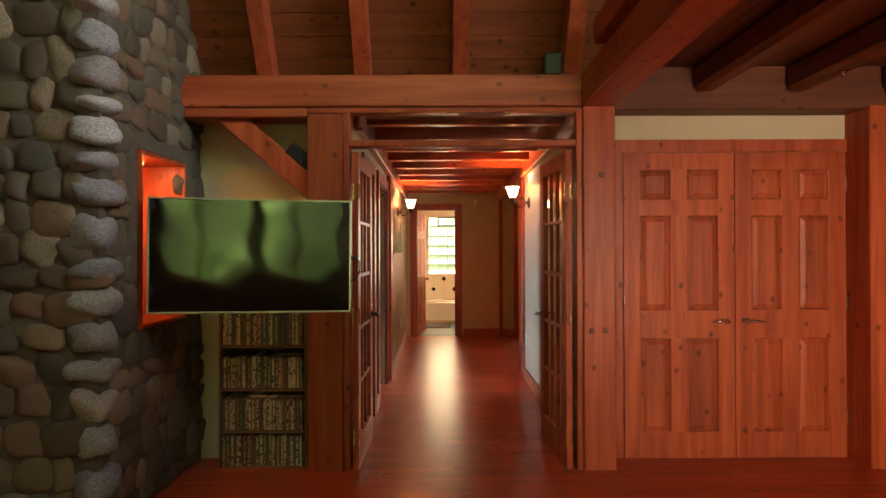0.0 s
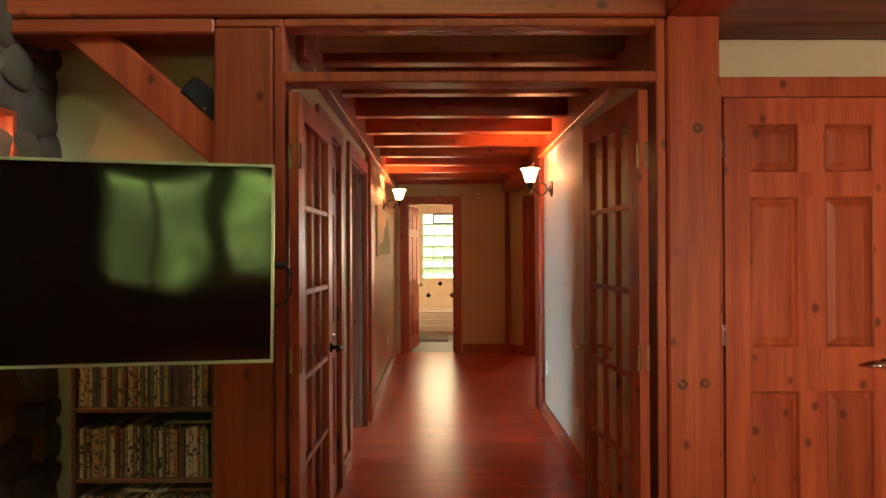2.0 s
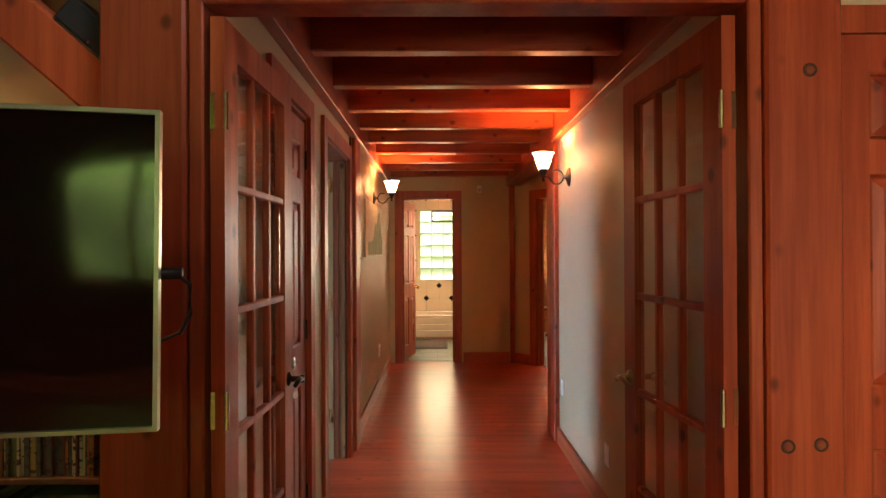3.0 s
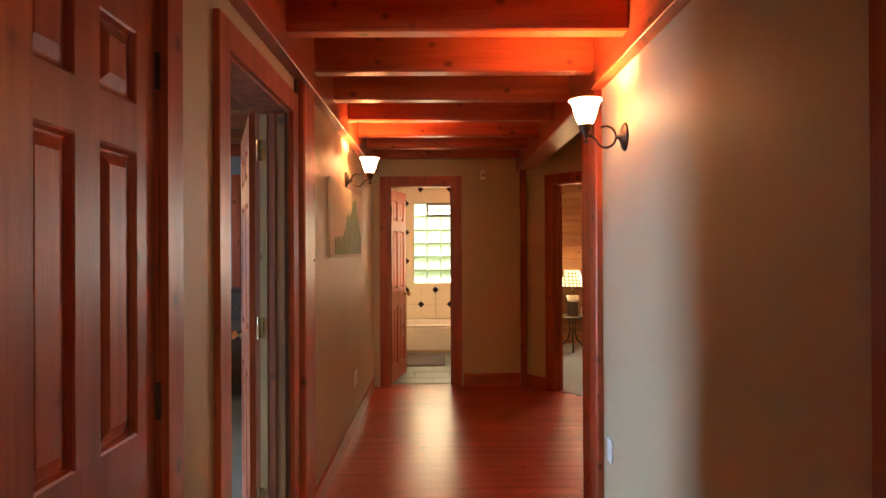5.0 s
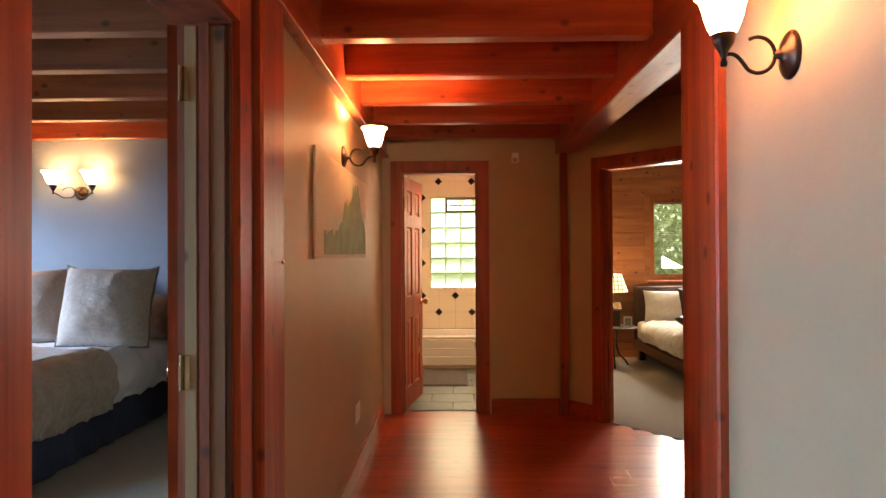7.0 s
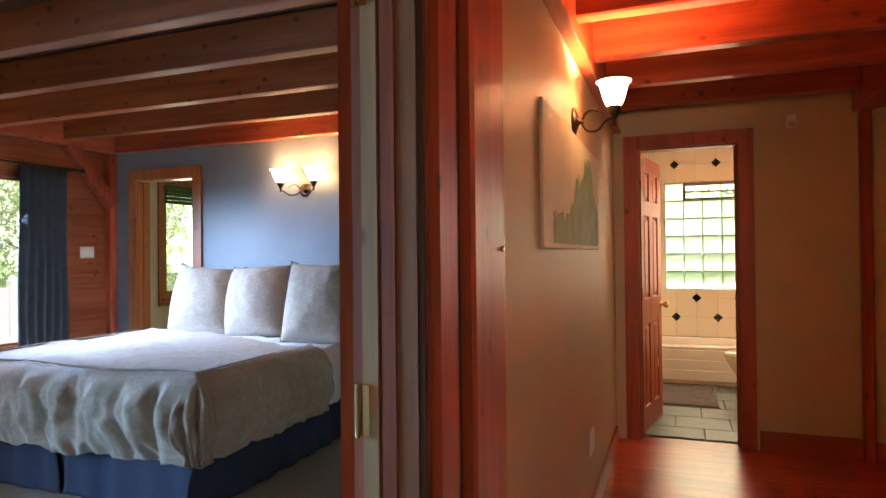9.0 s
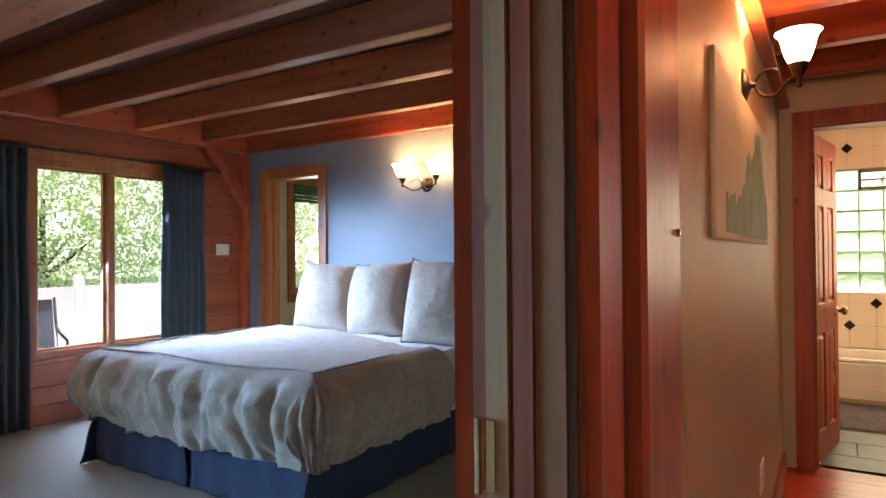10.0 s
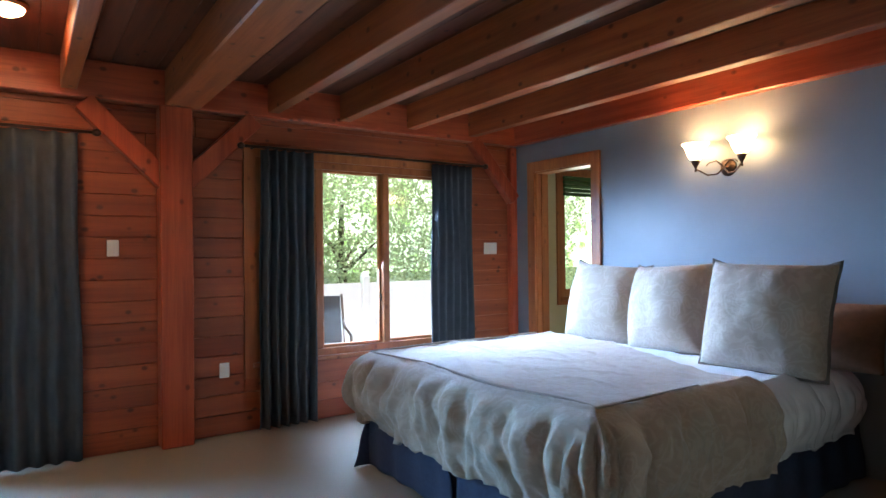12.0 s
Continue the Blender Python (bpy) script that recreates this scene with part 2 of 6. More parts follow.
# ---- large structure ----
bm = bmesh.new()
box(bm, -5.9, -4.2, -0.20, 3.6, 10.35, -0.020)
FLOOR = structure("floor", bm, FLOOR_W, "stained pine plank floor", "floor")
bm = bmesh.new()
box(bm, -5.70, 4.45, -0.020, -0.70, 10.45, 0.0)
structure("floor_carpet", bm, CARPET, "pale beige bedroom carpet", "carpet")
bm = bmesh.new()
box(bm, -0.75, 10.35, -0.20, 1.30, 13.3, -0.012)
BATH_FLOOR = structure("floor_bath", bm, GROUT_D, "green slate tile floor", "floor")
bm = bmesh.new()
vs = [bm.verts.new(p) for p in ((1.30, 10.0, 0.002), (1.72, 9.52, 0.002), (2.05, 9.10, 0.002), (5.0, 9.10, 0.002), (5.0, 13.2, 0.002), (1.30, 13.2, 0.002))]
top = bm.faces.new(vs)
ext = bmesh.ops.extrude_face_region(bm, geom=[top])
for v in ext["geom"]:
    if isinstance(v, bmesh.types.BMVert):
        v.co.z -= 0.2
structure("floor_guest", bm, CARPET, "beige guest bedroom carpet", "carpet")


def wall_run(name, material, horiz, plane0, plane1, a0, a1, z0, z1, holes, label):
    """A wall along x (horiz 'x') or y with real openings; holes are (from, to, bottom, top)."""
    bm = bmesh.new()

    def blk(u0, u1, w0, w1):
        if u1 - u0 < 1e-4 or w1 - w0 < 1e-4:
            return
        if horiz == "x":
            box(bm, u0, plane0, w0, u1, plane1, w1)
        else:
            box(bm, plane0, u0, w0, plane1, u1, w1)
    cur = a0
    for h0, h1, b0, b1 in sorted(holes):
        blk(cur, h0, z0, z1)
        blk(h0, h1, z0, b0)
        blk(h0, h1, b1, z1)
        cur = h1
    blk(cur, a1, z0, z1)
    return structure(name, bm, material, label, "wall")


TOP = 2.60
# hall
wall_run("wall_hall_west", TAN, "y", -0.745, -0.595, 4.08, 10.27, -0.02, 2.53, [(4.68, 5.30, -0.02, 2.06), (5.74, 6.62, -0.02, 2.06)], "tan painted hall wall")
wall_run("wall_hall_east", TAN, "y", 0.925, 1.075, 4.08, 6.93, -0.02, 2.53, [], "tan painted hall wall")
wall_run("wall_hall_end", TAN, "x", 10.27, 10.40, -0.745, 0.99, -0.02, TOP, [(-0.44, 0.245, -0.02, 2.11)], "tan painted end wall of the hall")
wall_run("wall_alcove_south", TAN, "x", 7.25, 7.35, 1.10, 2.10, -0.02, TOP, [], "tan painted alcove wall")
wall_run("wall_alcove_east", TAN, "y", 2.04, 2.14, 7.35, 9.06, -0.02, TOP, [], "tan painted alcove wall")
# diagonal wall with the guest-room doorway
DIAG = Matrix.Translation((0.985, 10.27, 0)) @ pose(0, 0, 0, 0, 0, -48.5)
bm = bmesh.new()
for u0, u1, w0, w1 in ((0, 0.38, -0.02, TOP), (1.16, 1.62, -0.02, TOP), (0.38, 1.16, 2.09, TOP)):
    box(bm, u0, 0, w0, u1, 0.12, w1, DIAG)
structure("wall_hall_diagonal", bm, TAN, "tan painted diagonal wall", "wall")
# bathroom and guest room
wall_run("wall_bath_west", CREAM, "y", -0.75, -0.60, 10.40, 13.3, -0.02, TOP, [], "cream bathroom wall")
wall_run("wall_bath_east", CREAM, "y", 1.20, 1.30, 10.42, 13.3, -0.02, TOP, [], "cream bathroom wall")
wall_run("wall_bath_north", GROUT, "x", 13.2, 13.4, -0.60, 1.20, -0.02, TOP, [(-0.29, 0.72, 0.93, 2.15)], "tiled bathroom wall")
wall_run("wall_guest_north", BOARD_X, "x", 13.22, 13.4, 1.30, 5.1, -0.02, TOP, [(2.64, 3.42, 1.02, 2.12)], "pine board guest bedroom wall")
wall_run("wall_guest_east", BOARD_X, "y", 5.0, 5.1, 9.0, 13.22, -0.02, TOP, [], "guest bedroom wall")
wall_run("wall_guest_south", TAN, "x", 8.96, 9.06, 2.14, 5.1, -0.02, TOP, [], "guest bedroom wall")
# master bedroom
wall_run("wall_bedroom_west", BOARD, "y", -5.9, -5.725, 4.35, 12.6, -0.02, 2.76, [(4.6, 6.45, -0.02, 2.10), (7.80, 9.78, 0.52, 2.14), (11.14, 11.80, 0.88, 2.20)], "pine board exterior wall")
wall_run("wall_bedroom_north", BLUE, "x", 10.45, 10.60, -5.725, -0.745, -0.02, 2.76, [(-5.38, -4.63, -0.02, 2.16), (-2.04, -1.25, -0.02, 2.16)], "blue grey painted bedroom wall")
wall_run("wall_bedroom_south", TAN, "x", 4.42, 4.55, -5.725, -0.745, -0.02, 2.76, [], "bedroom wall")
wall_run("wall_ensuite_north", CREAM, "x", 12.5, 12.6, -5.725, -0.75, -0.02, 2.76, [], "cream wall of the adjoining room")
wall_run("wall_ensuite_east", CREAM, "y", -3.6, -3.5, 10.60, 12.5, -0.02, 2.76, [], "cream wall of the adjoining room")
# great room
wall_run("wall_shelf_niche", CREAM, "x", 4.30, 4.40, -1.95, -0.745, -0.02, 2.6, [], "cream wall behind the record shelf")
wall_run("wall_closet", CREAM, "x", 4.22, 4.32, 1.075, 3.5, -0.02, 2.6, [(1.21, 2.755, -0.02, 2.075)], "cream wall above the closet doors")
# out of view; its opening is added for the gable fill lamp
wall_run("wall_great_gable", BOARD_X, "x", -4.2, -4.0, -5.9, 3.6, 3.5, 8.0, [(-2.4, 2.4, 6.0, 7.3)], "unseen pine gable wall with an added high opening")
wall_run("wall_great_south", BOARD_X, "x", -4.2, -4.0, -5.9, 3.6, -0.02, 3.498, [(-5.0, -3.42, 0.95, 2.6), (-2.1, -0.65, 0.95, 2.6), (-0.5, 0.9, 0.95, 2.6), (1.1, 2.7, 0.7, 2.2)], "pine wall with large windows")
wall_run("wall_great_west", BOARD, "y", -5.9, -5.7, -4.0, 4.3, -0.02, 8.0, [], "pine wall of the great room")
wall_run("wall_great_east", BOARD, "y", 3.5, 3.6, -4.0, 4.3, -0.02, 8.0, [(-0.6, 1.8, 3.6, 5.6)], "pine wall of the great room")

# out of view; added to stop sun entering the open east side
wall_run("wall_service_east", TAN, "y", 3.5, 3.6, 4.3, 9.0, -0.02, TOP, [], "unseen wall added to keep sun out behind the closet")

# ceilings
bm = bmesh.new()
y = 4.36
while y < 13.3:
    box(bm, -0.76, y, 2.56, 5.1, min(y + 0.136, 13.4), 2.66)
    y += 0.14
box(bm, -0.76, 4.36, 2.60, 5.1, 13.4, 2.70)
structure("ceiling_hall", bm, CEIL_X, "dark stained board ceiling", "ceiling")
bm = bmesh.new()
y = 4.40
while y < 12.6:
    box(bm, -5.9, y, 2.70, -0.745, y + 0.136, 2.76)
    y += 0.14
box(bm, -5.9, 4.3, 2.74, -0.745, 12.7, 2.84)
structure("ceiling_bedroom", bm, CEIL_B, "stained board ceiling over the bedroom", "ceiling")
bm = bmesh.new()
SLOPE = Matrix.Translation((0, 4.34, 2.60)) @ pose(0, 0, 0, -57, 0, 0)
s = 0.0
while s < 6.4:
    box(bm, -5.9, -s - 0.148, 0, 3.6, -s, 0.05, SLOPE)
    s += 0.152
box(bm, -5.9, -6.5, 0.03, 3.6, 0.3, 0.10, SLOPE)
box(bm, -5.9, -4.2, 7.9, 3.6, 1.1, 8.0)
structure("ceiling_great_room", bm, CEIL_X, "sloping stained board ceiling", "ceiling")
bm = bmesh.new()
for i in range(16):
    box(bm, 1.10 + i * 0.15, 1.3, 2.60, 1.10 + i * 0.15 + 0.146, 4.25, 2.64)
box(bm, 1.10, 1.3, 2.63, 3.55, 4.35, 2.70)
structure("ceiling_loft_floor", bm, LOFT_Y, "board underside of the loft, shade put into its colour", "ceiling")


def timber(name, x0, y0, z0, x1, y1, z1, material, label="heavy stained pine timber", w=0.008):
    return solid(name, bbox(x0, y0, z0, x1, y1, z1, w), material, label, "timber", "", "structure")


# timber frame between great room and hall
timber("post_frame", -0.862, 3.97, -0.02, -0.635, 4.20, 2.285, W_Z, "square stained pine post beside the record shelf")
timber("post_frame", 0.905, 3.97, -0.02, 1.112, 4.20, 2.33, W_Z, "square stained pine post with ring knots beside the hall")
timber("post_frame", 2.745, 3.97, -0.02, 2.97, 4.25, 2.33, W_Z, "square stained pine post beside the closet")
timber("beam_frame", -1.95, 3.97, 2.33, 0.905, 4.20, 2.535, W_X, "heavy stained pine beam across the hall opening")
timber("beam_frame_lower", -1.95, 3.975, 2.265, -0.862, 4.19, 2.325, W_X, "lower part of the heavy beam")
timber("beam_frame_lower", -0.862, 3.98, 2.288, -0.60, 4.19, 2.326, W_X, "lower part of the heavy beam")
timber("beam_loft", 0.905, 1.3, 2.33, 1.125, 4.20, 2.545, W_Y, "heavy loft beam of stained pine")
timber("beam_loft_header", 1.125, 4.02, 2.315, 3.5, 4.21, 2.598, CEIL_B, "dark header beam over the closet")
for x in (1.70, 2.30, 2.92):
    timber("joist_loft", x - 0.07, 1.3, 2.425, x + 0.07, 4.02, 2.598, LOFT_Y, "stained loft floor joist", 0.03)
timber("loft_curb", 0.96, 1.3, 2.70, 1.04, 3.9, 2.86, W_Y, "board along the loft edge")
for x in (-3.8, -3.13, -2.46, -1.82, -1.18, -0.53, 0.13):
    bm = bmesh.new()
    box(bm, x - 0.055, -6.4, -0.16, x + 0.055, 0.10, -0.002, SLOPE)
    chamfer(bm, 0.006)
    structure("rafter", bm, W_Y, "stained pine roof rafter", "rafter")
bm = bmesh.new()
box(bm, 0.81, -6.4, -0.18, 0.93, 0.10, -0.002, SLOPE)
chamfer(bm, 0.006)
structure("rafter", bm, W_Y, "stained pine roof rafter beside the loft", "rafter")

# hall joists, plates and trim
for i in range(11):
    y = 4.613 + 0.597 * i
    if y < 10.2:
        timber("joist_hall", -0.592, y, 2.345, 0.905, y + 0.09, 2.558, W_X, "stained pine hall ceiling joist")
timber("plate_hall_west", -0.600, 4.20, 2.25, -0.555, 10.268, 2.558, W_Y, "stained board along the hall wall top")
timber("plate_hall_east", 0.905, 4.20, 2.25, 1.10, 10.262, 2.558, W_Y, "stained beam along the hall wall top")
timber("trim_crown_west", -0.594, 4.22, 2.225, -0.535, 10.26, 2.249, W_Y, "narrow top moulding", 0.004)
timber("trim_crown_east", 0.865, 4.22, 2.225, 0.924, 6.92, 2.249, W_Y, "narrow top moulding", 0.004)
timber("beam_hall_end", -0.592, 10.19, 2.39, 0.90, 10.268, 2.558, W_X, "stained header board on the end wall")
timber("post_hall_east", 0.89, 6.93, -0.018, 1.10, 7.245, 2.25, W_Z, "stained pine post at the end of the hall wall")
timber("post_hall_west", -0.596, 6.745, -0.018, -0.55, 6.985, 2.249, W_Z, "stained pine half post on the hall wall")
timber("trim_corner_end", 0.94, 10.20, -0.018, 1.0, 10.268, 2.248, W_Z, "stained corner trim")
timber("baseboard_west", -0.594, 6.99, -0.018, -0.572, 10.16, 0.115, W_Y, "stained pine baseboard", 0.004)
timber("baseboard_west", -0.594, 5.385, -0.018, -0.572, 5.645, 0.115, W_Y, "stained pine baseboard", 0.004)
timber("baseboard_east", 0.902, 4.22, -0.018, 0.924, 6.92, 0.115, W_Y, "stained pine baseboard", 0.004)
timber("baseboard_end", 0.345, 10.248, -0.018, 0.935, 10.269, 0.135, W_X, "stained pine baseboard", 0.004)

# bedroom joists, beams, post and braces
for y in (5.35, 5.95, 6.48, 7.86, 8.47, 9.12, 9.80):
    timber("joist_bedroom", -5.60, y, 2.48, -0.76, y + 0.095, 2.698, BR_X, "knotty brown pine ceiling joist", 0.006)
timber("beam_bedroom", -5.60, 7.115, 2.44, -0.76, 7.36, 2.698, BR_X, "large brown pine ceiling beam", 0.01)
timber("beam_bedroom_north", -5.60, 10.37, 2.435, -0.76, 10.449, 2.698, W_X, "red stained board above the blue wall")
timber("plate_bedroom_west", -5.722, 4.46, 2.44, -5.605, 10.445, 2.698, W_Y, "stained top plate on the window wall")
timber("post_bedroom", -5.722, 7.075, 0.001, -5.56, 7.295, 2.438, W_Z, "stained pine post against the window wall")
timber("post_bedroom_corner", -5.722, 10.36, 0.001, -5.64, 10.445, 2.43, W_Z, "stained corner post")


def brace(name, m, length, w, d, material, label):
    """A slanting knee brace; local z runs along it."""
    bm = bmesh.new()
    box(bm, -w / 2, -d / 2, 0, w / 2, d / 2, length)
    chamfer(bm, 0.008)
    for v in bm.verts:
        v.co = m @ v.co
    return structure(name, bm, material, label, "timber")


brace("brace_bedroom", pose(-5.66, 7.19, 1.84, -45, 0, 0), 0.82, 0.11, 0.14, W_Z, "slanting pine brace beside the post")
brace("brace_bedroom", pose(-5.66, 7.19, 1.84, 45, 0, 0), 0.82, 0.11, 0.14, W_Z, "slanting pine brace beside the post")
brace("brace_bedroom", pose(-5.66, 10.40, 1.90, 42, 0, 0), 0.76, 0.11, 0.12, W_Z, "slanting pine brace in the corner")
brace("brace_frame", pose(-0.80, 4.08, 1.775, 0, -48.9, 0), 0.92, 0.14, 0.12, W_Z, "slanting pine brace under the beam")


# ---- doors and windows ----
def six_panel_leaf(m, w, h, label, metal, lever=False, hinges=True, group="", hinge_metal=None, kz=0.93):
    """A six-panel door leaf: local x from the hinge, y through the leaf (front at 0), z up."""
    t = 0.036
    d = thing("door_leaf", m, label, "door", group)
    bm = bmesh.new()
    sw, mw = 0.108 * min(1, w / 0.70), 0.112 * w / 0.75
    rails = ((0.0, 0.178), (0.815, 1.000), (1.645, 1.750), (h - 0.112, h))
    for x0, x1 in ((0, sw), (w - sw, w)):
        box(bm, x0, 0, 0, x1, t, h)
    for z0, z1 in rails:
        box(bm, sw, 0, z0, w - sw, t, z1)
    for (a, b), (c, e) in zip(rails, rails[1:]):
        box(bm, w / 2 - mw / 2, 0, b, w / 2 + mw / 2, t, c)
    part("frame", bm, W_Z, d)
    for (a, b), (c, e) in zip(rails, rails[1:]):
        for x0, x1 in ((sw, w / 2 - mw / 2), (w / 2 + mw / 2, w - sw)):
            bm = bmesh.new()
            steps = ((0.0, 0.0), (0.006, 0.003), (0.012, 0.014), (0.018, 0.014), (0.044, 0.003))
            for face, sg in ((0.0, 1), (t, -1)):
                rings = [[bm.verts.new(p) for p in ((x0 + g, face + sg * dp, b + g), (x1 - g, face + sg * dp, b + g), (x1 - g, face + sg * dp, c - g), (x0 + g, face + sg * dp, c - g))] for g, dp in steps]
                for qa, ra in zip(rings, rings[1:]):
                    for i in range(4):
                        bm.faces.new((qa[i], qa[(i + 1) % 4], ra[(i + 1) % 4], ra[i]))
                bm.faces.new(rings[-1])
            part("panel", bm, W_Z, d)
    kx = w - 0.065
    for sgn, y0 in ((-1, 0), (1, t)):
        bm = bmesh.new()
        rot = Matrix.Translation((kx, y0, kz)) @ pose(0, 0, 0, 90 if sgn < 0 else -90, 0, 0)
        if lever:
            lathe(bm, ((0.026, 0), (0.026, 0.006), (0.012, 0.012), (0.010, 0.045), (0.012, 0.055)), 18, rot)
            tube(bm, [(kx, y0 + sgn * 0.05, kz), (kx - 0.05, y0 + sgn * 0.056, kz + 0.004), (kx - 0.11, y0 + sgn * 0.05, kz - 0.004)], [0.013, 0.012, 0.008], 10)
        else:
            lathe(bm, ((0.03, 0), (0.03, 0.006), (0.012, 0.012), (0.011, 0.03), (0.026, 0.042), (0.029, 0.055), (0.022, 0.067), (0.004, 0.071)), 18, rot)
        part("handle" if lever else "knob", bm, metal, d, "metal door handle", True)
    if hinges:
        for z in (0.28, 1.055, 1.855):
            bm = bmesh.new()
            lathe(bm, ((0.006, z - 0.045), (0.006, z + 0.045)), 10, Matrix.Translation((-0.004, -0.005, 0)))
            box(bm, -0.0025, 0.0, z - 0.045, 0.0, 0.008, z + 0.045)
            box(bm, -0.012, -0.0035, z - 0.045, -0.006, -0.001, z + 0.045)
            part("hinge", bm, hinge_metal or metal, d, "metal butt hinge")
    return d


def french_leaf(m, w, h, label, metal, flip=False):
    """A glazed door leaf with fifteen panes; local x from the hinge."""
    t = 0.038
    d = thing("french_door", m, label, "door", "glazed hall doors")
    bm = bmesh.new()
    s, bot, topr, mu = 0.105, 0.20, 0.095, 0.024
    for x0, x1 in ((0, s), (w - s, w)):
        box(bm, x0, 0, 0, x1, t, h)
    box(bm, s, 0, 0, w - s, t, bot)
    box(bm, s, 0, h - topr, w - s, t, h)
    part("frame", bm, W_Z, d)
    cw, ch = (w - 2 * s) / 3, (h - topr - bot) / 5
    for i in (1, 2):
        part("muntin", bbox(s + cw * i - mu / 2, 0.006, bot, s + cw * i + mu / 2, t - 0.006, h - topr, 0.004), W_Z, d)
    for j in range(1, 5):
        z = bot + ch * j
        part("muntin", bbox(s, 0.004, z - mu / 2, w - s, t - 0.004, z + mu / 2, 0.004), W_Z, d)
    for i in range(3):
        for j in range(5):
            bm = bmesh.new()
            box(bm, s + cw * i + 0.004, t / 2 - 0.002, bot + ch * j + 0.004, s + cw * (i + 1) - 0.004, t / 2 + 0.002, bot + ch * (j + 1) - 0.004)
            ob = part("pane", bm, GLASS, d)
            ob.visible_shadow = False
    kx = w - 0.06
    for sgn, y0 in ((-1, 0), (1, t)):
        bm = bmesh.new()
        rot = Matrix.Translation((kx, y0, 0.95)) @ pose(0, 0, 0, 90 if sgn < 0 else -90, 0, 0)
        lathe(bm, ((0.027, 0), (0.027, 0.006), (0.012, 0.012), (0.010, 0.04), (0.016, 0.05), (0.014, 0.06)), 18, rot)
        tube(bm, [(kx, y0 + sgn * 0.05, 0.95), (kx - 0.05, y0 + sgn * 0.052, 0.956), (kx - 0.10, y0 + sgn * 0.05, 0.945)], [0.011, 0.010, 0.007], 10)
        part("handle", bm, metal, d, "antique brass lever handle", True)
    for z in (0.22, 1.0, 1.80):
        bm = bmesh.new()
        yy = t + 0.005 if flip else -0.005
        lathe(bm, ((0.007, z - 0.05), (0.007, z + 0.05)), 10, Matrix.Translation((-0.005, yy, 0)))
        box(bm, -0.003, 0.0, z - 0.05, 0.0, 0.012, z + 0.05)
        part("hinge", bm, BRASS, d, "brass butt hinge")
    return d


def casing(m, w, h, depth, cw=0.088, sides=(0,), name="trim_door", material=None, label="stained pine door casing", lining=None):
    """A lining and casing round an opening: local x across it, y into the wall, z up."""
    bm = bmesh.new()
    j = 0.02
    box(bm, 0.001, -0.002, 0, j, depth + 0.002, h)
    box(bm, w - j, -0.002, 0, w - 0.001, depth + 0.002, h)
    box(bm, 0.001, -0.002, h - j, w - 0.001, depth + 0.002, h - 0.001)
    box(bm, j, depth * 0.39, 0, j + 0.012, depth * 0.39 + 0.027, h - j)
    box(bm, w - j - 0.012, depth * 0.39, 0, w - j, depth * 0.39 + 0.027, h - j)
    if lining:
        for v in bm.verts:
            v.co = m @ v.co
        structure(name + "_lining", bm, lining, "brown pine door lining", "trim")
        bm = bmesh.new()
    for sd in sides:
        y0, y1 = (-0.022, -0.001) if sd == 0 else (depth + 0.001, depth + 0.022)
        box(bm, -cw + 0.008, y0, 0, 0.008, y1, h + cw - 0.008)
        box(bm, w - 0.008, y0, 0, w + cw - 0.008, y1, h + cw - 0.008)
        box(bm, 0.008, y0, h - 0.008, w - 0.008, y1, h + cw - 0.008)
    for v in bm.verts:
        v.co = m @ v.co
    return structure(name, bm, material or W_Z, label, "trim")


def windows(name, m, w, h, splits, depth, label, material=None, handles=True):
    """A wooden window: local x across, y outwards, z up; splits are the places of the mullions."""
    material = material or PINE_WIN
    d = thing(name, m, label, "window", "", "structure")
    bm = bmesh.new()
    f = 0.055
    box(bm, 0, 0, 0, f, depth, h)
    box(bm, w - f, 0, 0, w, depth, h)
    box(bm, f, 0, 0, w - f, depth, f)
    box(bm, f, 0, h - f, w - f, depth, h)
    part("window_frame", bm, material, d)
    part("window_sill", bbox(-0.04, -0.05, -0.035, w + 0.04, 0.02, 0.0, 0.006), material, d)
    for s in splits:
        part("mullion", bbox(s - 0.032, 0.002, f, s + 0.032, depth - 0.01, h - f, 0.006), material, d)
    edges = [f] + [e for s in splits for e in (s - 0.032, s + 0.032)] + [w - f]
    for a, b in zip(edges[::2], edges[1::2]):
        bm = bmesh.new()
        for x0, z0, x1, z1 in ((a, f, a + 0.022, h - f), (b - 0.022, f, b, h - f), (a, f, b, f + 0.022), (a, h - f - 0.022, b, h - f)):
            box(bm, x0, depth * 0.4, z0, x1, depth * 0.7, z1)
        sash = part("sash", bm, material, d)
        bm = bmesh.new()
        box(bm, a + 0.02, depth * 0.53, f + 0.02, b - 0.02, depth * 0.53 + 0.004, h - f - 0.02)
        ob = part("pane", bm, GLASS, sash)
        ob.visible_shadow = False
        if handles:
            bm = bmesh.new()
            tube(bm, [(b - 0.012, depth * 0.4, h * 0.30), (b - 0.012, depth * 0.25, h * 0.30), (b - 0.012, depth * 0.2, h * 0.30 - 0.06)], 0.006, 6)
            part("window_handle", bm, BRONZE, d, "dark metal window catch", True)
    return d


PINE_WIN = wood("pine_window", (0.50, 0.170, 0.052), (0.36, 0.105, 0.032), 2, 0.4, 0.5)

